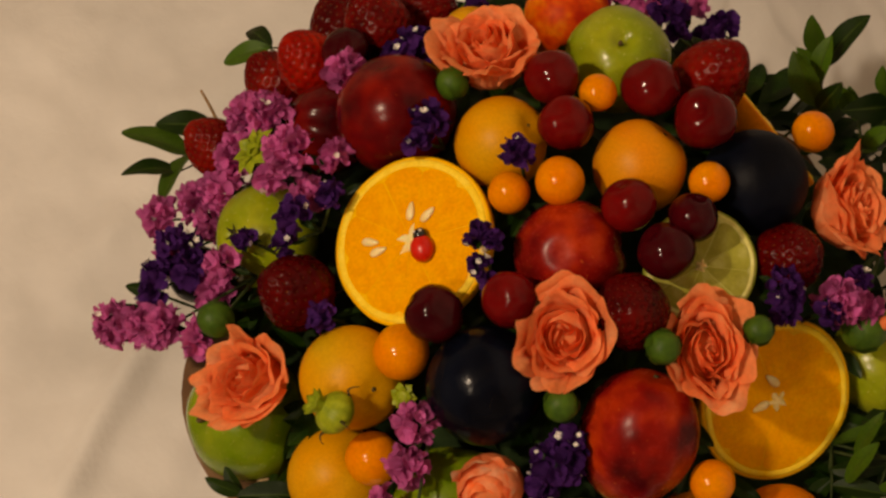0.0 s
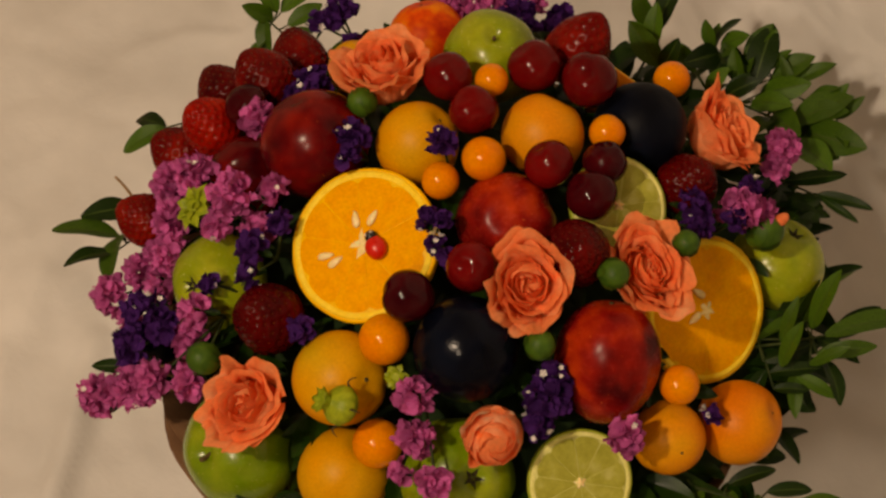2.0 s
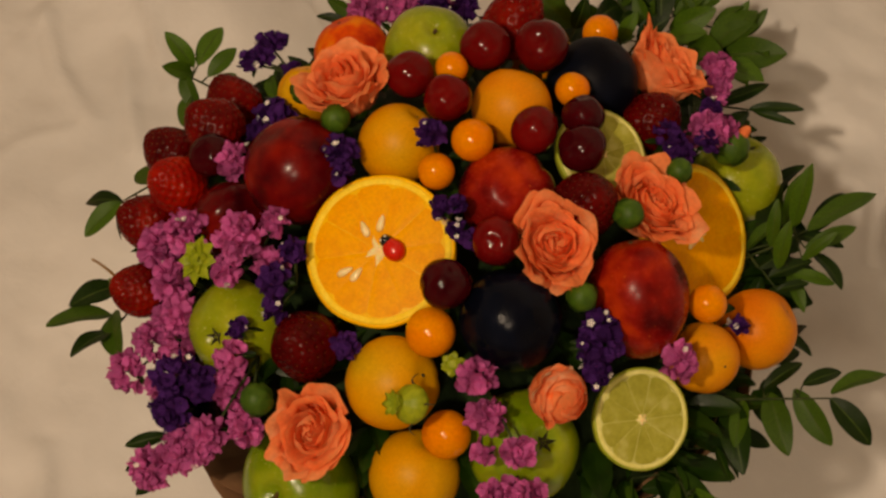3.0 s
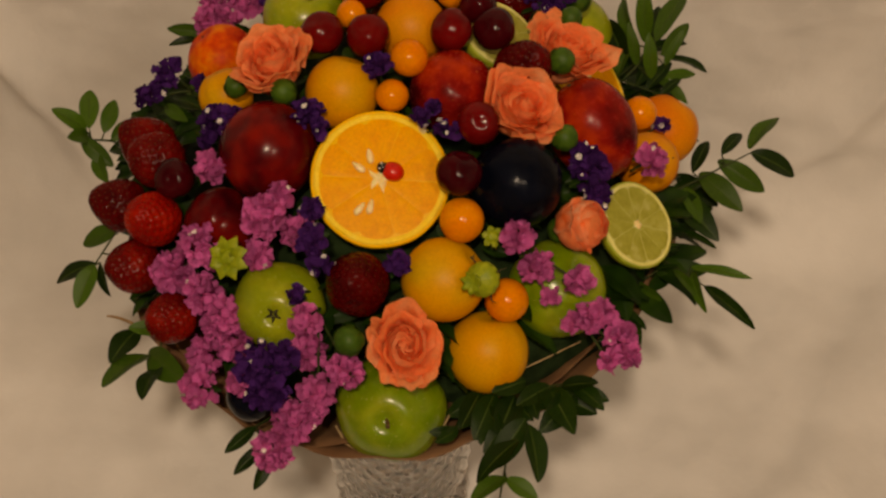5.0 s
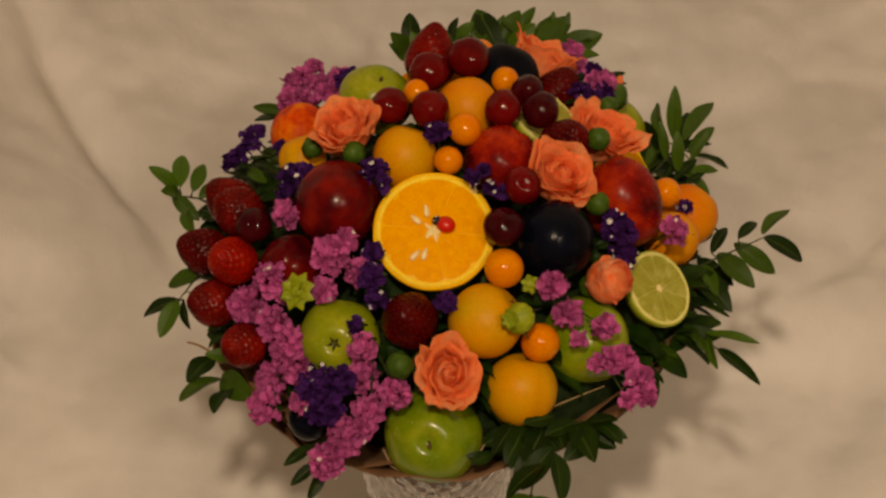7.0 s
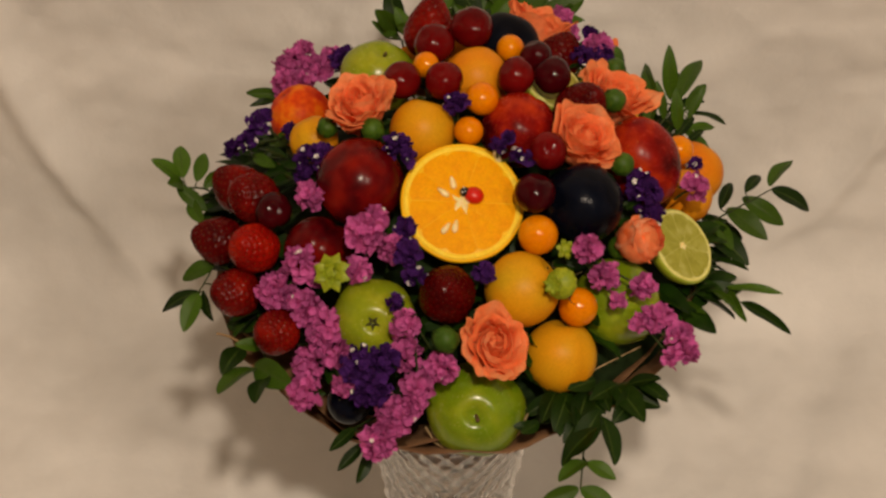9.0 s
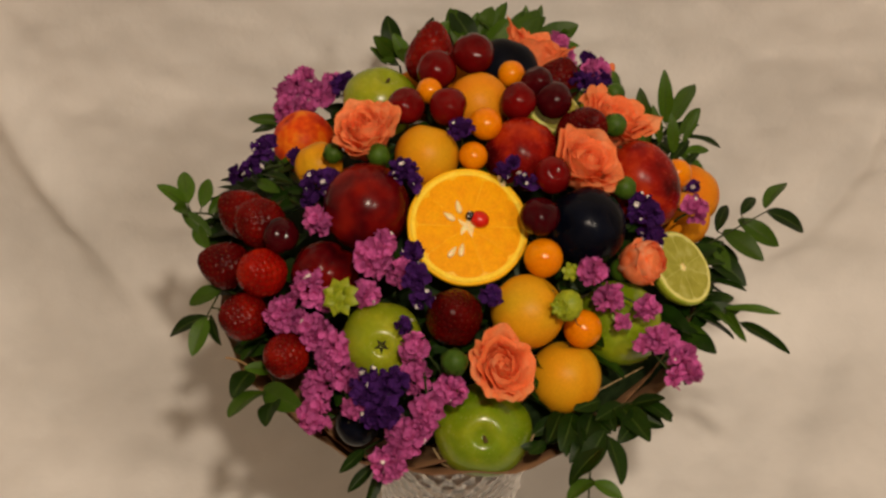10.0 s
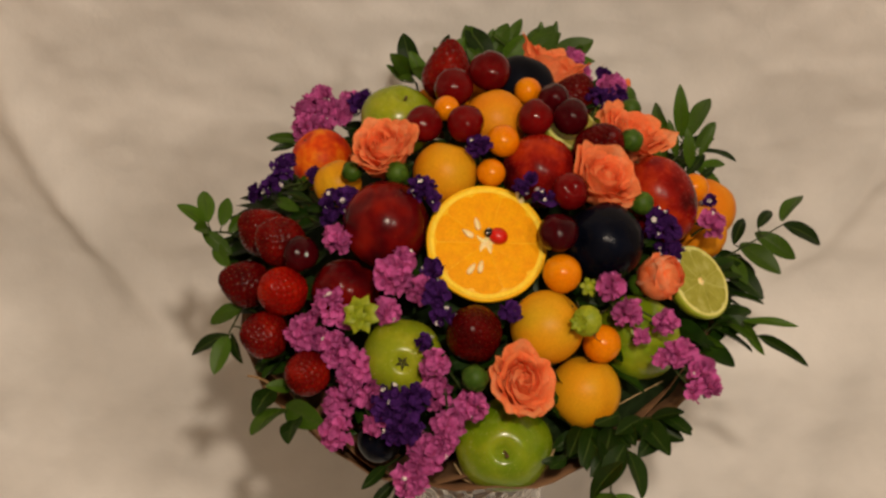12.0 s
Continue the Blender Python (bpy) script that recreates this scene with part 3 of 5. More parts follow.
spray("front_hang", "drooping sprig of dark green leaves below the paper collar", [
    ((0.082, -0.168, 0.250), (0.090, -0.197, 0.241)),
    ((0.073, -0.198, 0.244), (0.057, -0.218, 0.250)),
    ((0.073, -0.198, 0.243), (0.090, -0.207, 0.240)),
    ((0.069, -0.210, 0.234), (0.048, -0.219, 0.232)),
    ((0.070, -0.210, 0.234), (0.090, -0.219, 0.230)),
    ((0.078, -0.183, 0.256), (0.058, -0.205, 0.249)),
    ((0.080, -0.166, 0.252), (0.066, -0.192, 0.242)),
    ((0.072, -0.160, 0.246), (0.060, -0.182, 0.242)),
    ((0.074, -0.152, 0.248), (0.084, -0.164, 0.248)),
])
spray("below", "small dark green leaves under the front statice", [
    ((-0.062, -0.176, 0.240), (-0.075, -0.193, 0.239)),
    ((-0.052, -0.186, 0.236), (-0.058, -0.206, 0.226)),
    ((-0.056, -0.184, 0.236), (-0.070, -0.200, 0.230)),
])
spray("right_up", "long spray of green oval leaves beyond the lime slice", [
    ((0.191, 0.027, 0.263), (0.207, 0.053, 0.265)),
    ((0.192, 0.025, 0.262), (0.219, 0.023, 0.248)),
    ((0.174, 0.023, 0.256), (0.202, 0.015, 0.241)),
    ((0.176, 0.027, 0.257), (0.187, 0.046, 0.257)),
    ((0.164, 0.016, 0.252), (0.189, -0.006, 0.247)),
    ((0.160, 0.018, 0.250), (0.168, 0.040, 0.255)),
    ((0.156, 0.006, 0.250), (0.166, -0.018, 0.248)),
    ((0.150, 0.004, 0.248), (0.176, -0.026, 0.244)),
])
spray("right_thin", "thin drooping spray of narrow dark leaves", [
    ((0.162, -0.045, 0.240), (0.195, -0.056, 0.248)),
    ((0.170, -0.058, 0.240), (0.197, -0.091, 0.248)),
    ((0.163, -0.048, 0.240), (0.170, -0.082, 0.248)),
    ((0.157, -0.019, 0.240), (0.175, -0.036, 0.248)),
    ((0.153, -0.048, 0.240), (0.165, -0.071, 0.248)),
    ((0.142, -0.048, 0.240), (0.155, -0.051, 0.248)),
    ((0.134, -0.059, 0.240), (0.146, -0.077, 0.248)),
    ((0.139, -0.035, 0.240), (0.155, -0.035, 0.248)),
])
spray("tall", "upright spray of narrow green leaves behind the roses", [
    ((0.128, 0.092, 0.280), (0.125, 0.104, 0.315)),
    ((0.134, 0.096, 0.278), (0.150, 0.136, 0.282)),
    ((0.138, 0.088, 0.274), (0.153, 0.112, 0.279)),
    ((0.140, 0.082, 0.272), (0.150, 0.094, 0.290)),
    ((0.139, 0.074, 0.270), (0.159, 0.085, 0.264)),
    ((0.133, 0.070, 0.272), (0.130, 0.080, 0.298)),
    ((0.122, 0.094, 0.276), (0.111, 0.136, 0.276)),
    ((0.124, 0.078, 0.274), (0.118, 0.088, 0.298)),
    ((0.136, 0.076, 0.268), (0.155, 0.062, 0.262)),
])
spray("top", "bunch of bright green leaves behind the strawberry", [
    ((-0.018, 0.172, 0.285), (-0.019, 0.190, 0.300)),
    ((-0.010, 0.176, 0.285), (-0.015, 0.189, 0.300)),
    ((-0.004, 0.176, 0.285), (-0.000, 0.186, 0.300)),
    ((0.010, 0.180, 0.285), (0.020, 0.199, 0.300)),
    ((0.014, 0.177, 0.285), (0.000, 0.179, 0.300)),
    ((0.022, 0.181, 0.285), (0.033, 0.190, 0.300)),
    ((0.032, 0.184, 0.285), (0.034, 0.195, 0.300)),
    ((0.040, 0.185, 0.285), (0.045, 0.196, 0.300)),
    ((0.047, 0.180, 0.285), (0.063, 0.167, 0.300)),
])
spray("top_left", "upright green leaf pair behind the apple", [
    ((-0.062, 0.142, 0.285), (-0.073, 0.144, 0.298)),
    ((-0.053, 0.141, 0.285), (-0.064, 0.130, 0.298)),
])
spray("back_left", "upright sprig of oval green leaves behind the plum", [
    ((-0.056, 0.141, 0.292), (-0.070, 0.137, 0.312)),
    ((-0.054, 0.141, 0.292), (-0.063, 0.162, 0.312)),
    ((-0.035, 0.128, 0.292), (-0.054, 0.121, 0.312)),
    ((-0.033, 0.128, 0.292), (-0.031, 0.134, 0.312)),
    ((-0.046, 0.133, 0.292), (-0.057, 0.141, 0.312)),
])
spray("top_mid", "dark green leaf spray behind the physalis berry", [
    ((-0.033, 0.163, 0.285), (-0.041, 0.162, 0.300)),
    ((-0.034, 0.165, 0.285), (-0.032, 0.178, 0.300)),
    ((-0.032, 0.168, 0.285), (-0.020, 0.174, 0.300)),
    ((-0.028, 0.163, 0.285), (-0.024, 0.136, 0.300)),
    ((-0.005, 0.159, 0.285), (-0.018, 0.162, 0.300)),
    ((-0.001, 0.165, 0.285), (-0.019, 0.190, 0.300)),
    ((0.001, 0.175, 0.285), (0.010, 0.193, 0.300)),
    ((-0.004, 0.148, 0.285), (0.006, 0.159, 0.300)),
])
spray("top_wide", "thick bunch of dark green leaves behind the back rose", [
    ((0.005, 0.164, 0.285), (0.023, 0.179, 0.300)),
    ((0.030, 0.163, 0.285), (0.041, 0.192, 0.300)),
    ((0.029, 0.169, 0.285), (0.047, 0.183, 0.300)),
    ((0.038, 0.166, 0.285), (0.070, 0.174, 0.300)),
    ((0.038, 0.156, 0.285), (0.070, 0.151, 0.300)),
    ((0.019, 0.161, 0.285), (0.046, 0.150, 0.300)),
    ((-0.013, 0.142, 0.285), (-0.009, 0.151, 0.300)),
    ((0.007, 0.156, 0.285), (0.028, 0.162, 0.300)),
    ((-0.028, 0.147, 0.285), (-0.038, 0.138, 0.300)),
])
spray("back_thin", "thin drooping sprig of narrow leaves behind the back rose", [
    ((0.048, 0.145, 0.270), (0.064, 0.174, 0.272)),
    ((0.064, 0.154, 0.270), (0.088, 0.170, 0.272)),
    ((0.066, 0.154, 0.270), (0.090, 0.158, 0.272)),
])
spray("tall_low", "dense dark green leaves beside the green apple", [
    ((0.119, 0.082, 0.268), (0.104, 0.119, 0.272)),
    ((0.124, 0.067, 0.268), (0.132, 0.091, 0.272)),
    ((0.131, 0.065, 0.268), (0.144, 0.085, 0.272)),
    ((0.139, 0.061, 0.268), (0.150, 0.072, 0.272)),
    ((0.113, 0.073, 0.268), (0.120, 0.102, 0.272)),
    ((0.128, 0.096, 0.268), (0.152, 0.103, 0.272)),
    ((0.133, 0.102, 0.268), (0.135, 0.133, 0.272)),
    ((0.141, 0.092, 0.268), (0.165, 0.080, 0.272)),
])


# places and radii of the larger fruit, filled in as they are built
BODIES = []


# ---- fruit ----
def apple(place, radius, axis, calyx, material, label):
    ob = thing("apple", label, "apple", facing(place, axis, random.uniform(0, 6)), group="green apples")
    BODIES.append((place, radius))
    rings, prof = 26, []
    for i in range(rings + 1):
        a = math.pi * i / rings
        r = radius * math.sin(a) * (1 + 0.06 * math.cos(a))
        z = -radius * 0.90 * math.cos(a)
        deep = 0.22 if i > rings / 2 else 0.18
        z -= math.copysign(deep, z) * radius * math.exp(-(r / (0.18 * radius)) ** 2)
        prof.append((0 if i in (0, rings) else r, z))

    def shape(a, r, z):
        return r * (1 + 0.022 * math.cos(5 * a) * (r / radius) + 0.02 * math.sin(2 * a)), z

    part("body", lathe(prof, 44, shape), material, ob)
    top = radius * (0.90 - 0.22)
    if calyx:
        bm = bmesh.new()
        for k in range(5):
            a = k * 2 * math.pi / 5
            c, s = math.cos(a), math.sin(a)
            w = radius * 0.07
            v = [bm.verts.new(p) for p in ((-s * w, c * w, top), (s * w, -c * w, top), (c * radius * 0.20, s * radius * 0.20, top + radius * 0.13), (c * radius * 0.08, s * radius * 0.08, top + radius * 0.10))]
            bm.faces.new((v[0], v[1], v[2]))
            bm.faces.new((v[0], v[2], v[3]))
            bm.faces.new((v[1], v[3], v[2]))
        part("calyx", bm, M_CALYX, ob, "dry brown calyx")
    else:
        part("stem", tube(bent((0, 0, top - 0.001), (radius * 0.10, 0.0, top + radius * 0.20), (0.0006, 0, 0)), radius * 0.035, 8, 1.2), M_STEM, ob, "short brown stem")


apple((0.008, -0.159, 0.242), 0.0290, (0.02, -0.78, 0.62), False, M_APPLE, "shiny green apple with a short stem at the paper collar")
apple((-0.053, -0.129, 0.284), 0.0243, (0.02, -0.80, 0.60), True, M_APPLE_PALE, "yellow-green apple with dry calyx among pink statice")
apple((0.091, -0.090, 0.268), 0.0273, (0.59, -0.06, 0.78), True, M_APPLE, "green apple partly covered by pink statice beside the lime")
apple((-0.061, 0.037, 0.335), 0.0237, (0.17, -0.05, 0.95), False, M_APPLE_PALE, "pale green apple with stem hollow behind the coral rose")
apple((0.084, 0.111, 0.268), 0.0242, (-0.04, 0.445, 0.91), True, M_APPLE_PALE, "green apple beside the halved orange")


def stone_fruit(name, place, radius, axis, material, label, category, group, dent=0.14, groove=0.06, stretch=1.0, spin=None, scar=True):
    spin = random.uniform(0, 6) if spin is None else spin
    BODIES.append((place, radius))
    ob = thing(name, label, category, facing(place, axis, spin), group=group)
    part("skin", ball(radius, 40, 26, dent, groove, stretch, 0.03, place[0] * 90), material, ob)
    if scar:
        part("stem_scar", ball(radius * 0.05, 10, 6, 0, 0, 0.5), M_CALYX, ob).location = (0, 0, radius * (stretch - dent))
    return ob


N = "nectarines"
stone_fruit("nectarine", (-0.065, -0.064, 0.333), 0.0264, (-0.55, -0.1, 0.83), M_NECTARINE, "large dark red nectarine beside the orange half", "nectarine", N, 0.10, 0.04, scar=False)
stone_fruit("nectarine", (-0.089, -0.088, 0.299), 0.0206, (-0.3, -0.9, 0.4), M_NECTARINE, "dark red nectarine with deep groove beside the strawberries", "nectarine", N, 0.2, 0.14, 1.0, 1.2)
stone_fruit("nectarine", (0.028, -0.020, 0.341), 0.0231, (0.35, -0.35, 0.87), M_NECTARINE_RED, "red nectarine with stem hollow between cherries and roses", "nectarine", N, 0.09, 0.08, scar=False)
stone_fruit("nectarine", (0.103, -0.017, 0.317), 0.0242, (-0.50, 0.40, 0.77), M_NECTARINE_RED, "bright red oval nectarine below the coral roses", "nectarine", N, 0.08, 0.06, 1.2, 2.6)
stone_fruit("peach", (-0.111, 0.034, 0.3020), 0.0202, (-0.6, 0.2, 0.77), M_PEACH, "orange-red blushed peach under the pink statice", "peach", "peaches", 0.12, 0.05)
A_ = "apricots"
stone_fruit("apricot", (-0.030, -0.029, 0.345), 0.0198, (0.2, 0.6, 0.8), M_APRICOT_YELLOW, "yellow apricot above the orange half", "apricot", A_)
stone_fruit("apricot", (0.001, 0.021, 0.348), 0.0197, (-0.3, 0.7, 0.6), M_APRICOT, "smooth orange apricot among the cherries", "apricot", A_)
stone_fruit("apricot", (0.033, -0.116, 0.300), 0.0220, (0.72, 0.25, 0.65), M_APRICOT_YELLOW, "yellow-orange apricot beside the green rose hip", "apricot", A_, 0.1, 0.08)
stone_fruit("apricot", (0.057, -0.131, 0.261), 0.0217, (0.1, 0.5, 0.85), M_APRICOT_YELLOW, "round yellow-orange apricot at the paper collar", "apricot", A_)
stone_fruit("apricot", (-0.097, -0.018, 0.326), 0.0150, (-0.4, 0.5, 0.76), M_APRICOT_YELLOW, "small yellow apricot under the coral rose", "apricot", A_)
stone_fruit("apricot", (0.142, 0.038, 0.263), 0.0203, (0.5, 0.6, 0.6), M_APRICOT, "orange apricot with a tiny flower at the collar's edge", "apricot", A_)
stone_fruit("apricot", (0.134, -0.001, 0.276), 0.0175, (0.80, -0.25, 0.55), M_APRICOT, "orange apricot with brown tip beside the lime", "apricot", A_, 0.02, 0.04)
P_ = "dark plums"
stone_fruit("plum", (0.067, -0.070, 0.328), 0.0241, (-0.4, 0.6, 0.7), M_PLUM, "large glossy black plum beside the cherries", "plum", P_, 0.06, 0.03, scar=False)
stone_fruit("plum", (0.0170, 0.0675, 0.3360), 0.0223, (0.3, 0.5, 0.8), M_PLUM_DULL, "black plum behind the cherries and the physalis", "plum", P_, 0.06, 0.03, 1.05, scar=False)
stone_fruit("plum", (-0.066, -0.160, 0.246), 0.0135, (-0.4, -0.6, 0.7), M_PLUM, "small dark plum below the purple statice", "plum", P_, 0.06, 0.03)

CHERRIES = [
    ((-0.044, -0.002, 0.362), 0.0118, 0), ((-0.018, -0.006, 0.366), 0.0118, 0), ((0.025, 0.005, 0.363), 0.0116, 0), ((0.047, 0.013, 0.358), 0.0117, 1), ((0.037, 0.029, 0.360), 0.0104, 1), ((-0.026, 0.035, 0.362), 0.0125, 0), ((-0.003, 0.050, 0.365), 0.0131, 0), ((0.038, -0.082, 0.345), 0.0119, 1), ((0.046, -0.053, 0.353), 0.0116, 0), ((-0.117, -0.071, 0.314), 0.0110, 1),
]
for place, radius, dark in CHERRIES:
    m = facing(place, outward(place, 0.9), random.uniform(0, 6))
    ob = thing("cherry", ("dark" if dark else "red") + " glossy sweet cherry on the fruit bouquet", "cherry", m, group="cherries")
    part("skin", ball(radius, 32, 20, 0.16, 0.07, 0.97, 0.09, place[1] * 80), M_CHERRY_DARK if dark else M_CHERRY, ob)

for place, radius in [((0.041, -0.097, 0.326), 0.0117), ((0.005, -0.017, 0.362), 0.0102), ((-0.002, -0.036, 0.352), 0.0088), ((-0.030, 0.013, 0.363), 0.0080), ((0.021, 0.043, 0.355), 0.0085), ((0.128, 0.006, 0.308), 0.0093), ((0.066, -0.118, 0.289), 0.0116), ((-0.004, 0.106, 0.326), 0.0092)]:
    m = facing(place, outward(place, 1.2), random.uniform(0, 6))
    ob = thing("physalis_berry", "small glossy orange physalis berry on the fruit bouquet", "berry", m, group="physalis berries")
    part("skin", ball(radius, 26, 16, 0.03, 0.0, 1.0, 0.02, place[0] * 70), M_PHYSALIS, ob)


def strawberry(place, radius, axis, label, long=1.02, skin_material=M_STRAW, taper=0.22):
    radius *= 1.08
    ob = thing("strawberry", label, "strawberry", facing(place, axis, random.uniform(0, 6)), group="strawberries")

    def width(t):
        return radius * 1.04 * (math.sin(math.pi * min(1.0, t ** 0.85)) ** 0.52) * (1.0 - taper * t)

    def skin_at(a, t):
        r, z = width(t), radius * long * (2 * t - 1)
        r *= 1 + 0.07 * noise.noise(Vector((math.cos(a), math.sin(a), z / radius)) * 1.3 + Vector((place[0] * 90, 0, 0)))
        return Vector((r * math.cos(a), r * math.sin(a), z))

    count = 150
    seeds = [skin_at(i * 2.39996, 0.04 + 0.93 * i / (count - 1)) for i in range(count)]
    spots = np.array([tuple(p) for p in seeds])
    rings, turns = 64, 84
    bm = bmesh.new()
    rows = []
    for i in range(rings + 1):
        t = i / rings
        if i in (0, rings):
            rows.append([bm.verts.new((0, 0, radius * long * (2 * t - 1)))])
            continue
        row = []
        for k in range(turns):
            p = skin_at(2 * math.pi * k / turns, t)
            near = float(((spots - np.array(tuple(p))) ** 2).sum(1).min())
            sink = 0.0010 * math.exp(-near / 0.0011 ** 2) - 0.0002 * math.exp(-((near ** 0.5 - 0.0021) / 0.0007) ** 2)
            row.append(bm.verts.new(p * (1 - sink / radius)))
        rows.append(row)
    for lo, hi in zip(rows, rows[1:]):
        for k in range(turns):
            n = (k + 1) % turns
            if len(lo) == 1:
                bm.faces.new((lo[0], hi[n], hi[k]))
            elif len(hi) == 1:
                bm.faces.new((lo[k], lo[n], hi[0]))
            else:
                bm.faces.new((lo[k], lo[n], hi[n], hi[k]))
    part("body", bm, skin_material, ob)
    bm = bmesh.new()
    for p in seeds:
        d = 0.00085
        out = Vector((p.x, p.y, 0.15 * radius)).normalized()
        side, along = Vector((-out.y, out.x, 0)).normalized(), Vector((0, 0, 1))
        mid = p * (1 - 0.0009 / radius)
        v = [bm.verts.new(mid + o) for o in (side * d * 0.6, along * d, -side * d * 0.6, -along * d, out * d * 0.7)]
        for k in range(4):
            bm.faces.new((v[k], v[(k + 1) % 4], v[4]))
    tagged(part("seed_coat", bm, M_ACHENE, ob, "tiny yellow seeds"), kind="stuff")


S_ = "ripe red strawberry with glistening seeds "
strawberry((-0.111, -0.138, 0.279), 0.0133, (-0.5, -0.6, 0.6), S_ + "at the paper collar")
strawberry((-0.140, -0.100, 0.273), 0.0145, (-0.7, -0.5, 0.5), S_ + "beside pink statice")
strawberry((-0.129, -0.086, 0.298), 0.0150, (-0.35, -0.5, 0.8), "bright red strawberry with glistening seeds in the strawberry cluster", 1.02, M_STRAW_BRIGHT)
strawberry((-0.1545, -0.063, 0.282), 0.0147, (-0.9, -0.1, 0.4), "dark red strawberry with glistening seeds in the strawberry cluster", 1.02, M_STRAW_DARK)
strawberry((-0.1325, -0.052, 0.3085), 0.0152, (-0.6, -0.3, 0.75), S_ + "beside the dark cherry")
strawberry((-0.1460, -0.023, 0.2900), 0.0155, (-0.8, 0.3, 0.5), S_ + "beside the leaf spray")
strawberry((-0.011, -0.128, 0.306), 0.0162, (-0.1, -0.6, 0.8), "dark red strawberry with glistening seeds below the orange half", 1.05, M_STRAW_DARK)
strawberry((-0.030, 0.067, 0.352), 0.0169, (0.1, 0.45, 0.9), "large strawberry pointing up behind the cherries", 1.14, M_STRAW, 0.36)
strawberry((0.053, 0.070, 0.331), 0.0143, (0.4, 0.3, 0.87), "dark red strawberry under the coral rose", 1.02, M_STRAW_DARK)
strawberry((0.066, -0.009, 0.352), 0.0151, (0.45, -0.2, 0.87), "dark red strawberry between two coral roses", 1.15, M_STRAW_DARK)


# ---- citrus halves ----
def citrus(name, place, radius, axis, label, category, group, mats, seeds, gap, spin, core):
    """A halved fruit: rind bowl, pith, segments with membranes between them, core and seeds."""
    flesh, rind, pith, membrane = mats
    BODIES.append((place, radius))
    ob = thing(name, label, category, facing(place, axis, spin), group=group)
    bowl = [(0, -radius * 0.62)] + [(radius * math.sin(a), -radius * 0.62 * math.cos(a)) for a in (math.pi / 2 * i / 12 for i in range(1, 13))]
    bowl += [(radius * 0.995, 0.0006), (radius * 0.975, 0.0011), (radius * 0.945, 0.0010), (radius * 0.94, -0.001), (0, -0.001)]

    def uneven(a, r, z):
        return r * (1 + 0.012 * noise.noise(Vector((math.cos(a) * 2.2, math.sin(a) * 2.2, spin)))), z

    part("rind", lathe(bowl, 72, uneven), rind, ob)
    part("pith", lathe([(radius * 0.962, 0.0004), (radius * 0.955, 0.0014), (radius * 0.92, 0.0018), (radius * 0.875, 0.0014)], 72, uneven), pith, ob)
    part("membrane", lathe([(radius * 0.91, 0.0010), (radius * 0.89, 0.00136), (radius * 0.5, 0.00138), (0, 0.0014)], 72, uneven), membrane, ob)
    count = 10
    for k in range(count):
        a0, a1 = 2 * math.pi * k / count, 2 * math.pi * (k + 1) / count
        jig = random.uniform(-0.05, 0.05)
        bm = bmesh.new()
        nr, na = 7, 7
        grid = []
        for i in range(nr + 1):
            f = i / nr
            r = radius * (0.10 + (0.868 - 0.10 + random.uniform(-0.006, 0.006)) * f)
            row = []
            for j in range(na + 1):
                g = j / na
                half = (a1 - a0) / 2 - gap / max(r, radius * 0.12)
                edge = max(abs(2 * g - 1), abs(2 * f - 1)) ** 6
                round_off = 0.06 * radius * max(0, f - 0.8) * (2 * g - 1) ** 4 * 5
                a = (a0 + a1) / 2 + jig * f * 0.3 + (2 * g - 1) * half
                z = 0.0016 - 0.00005 * edge + 0.00006 * noise.noise(Vector((a * 9, f * 12, k)))
                row.append(bm.verts.new(((r - round_off) * math.cos(a), (r - round_off) * math.sin(a), z)))
            grid.append(row)
        for lo, hi in zip(grid, grid[1:]):
            for j in range(na):
                bm.faces.new((lo[j], hi[j], hi[j + 1], lo[j + 1]))
        part("segment", bm, flesh, ob)
    bm = lathe([(radius * core * 1.0, 0.0014), (radius * core * 0.7, 0.0024), (0, 0.0027)], 20, lambda a, r, z: (r * (1 + 0.45 * math.sin(5 * a + 1) + 0.25 * math.sin(8 * a)), z))
    part("core", bm, M_CORE, ob, "pale core")
    for x, y, turn in seeds:
        bm = ball(0.0021, 12, 8, 0, 0, 1.0)
        for v in bm.verts:
            v.co = Vector((v.co.x * 0.85 * (1 - 0.35 * (v.co.y / 0.0021)), v.co.y * 2.0, v.co.z * 0.5))
        s = part("seed", bm, M_SEED, ob, "cream seed")
        s.matrix_local = pose(x, y, 0.0021, 0, 0, turn)
    return ob


def flat_turn(axis, along):
    """The spin that lays the x axis of facing() nearest to a direction."""
    q = Vector(axis).normalized().to_track_quat("Z", "Y")
    d = q.inverted() @ Vector(along)
    return math.atan2(d.y, d.x)


ORANGE = (M_FLESH, M_ORANGE_RIND, M_ORANGE_PITH, M_ORANGE_MEMBRANE)
LIME = (M_LIME_FLESH, M_LIME_RIND, M_LIME_PITH, M_LIME_MEMBRANE)
O_AXIS = (0.10, -0.52, 0.85)
o_spin = flat_turn(O_AXIS, (0.995, 0.072, -0.073))
half = citrus("orange_half", (-0.004, -0.077, 0.331), 0.0365, O_AXIS, "juicy halved orange with seeds and a toy ladybird", "orange", "halved oranges", ORANGE,
              [(-0.006, 0.0117, 15), (-0.0115, 0.0055, 55), (-0.0095, -0.0165, -35), (-0.0040, -0.0150, -10), (0.0198, 0.0290, 30)], 0.00009, o_spin, 0.14)
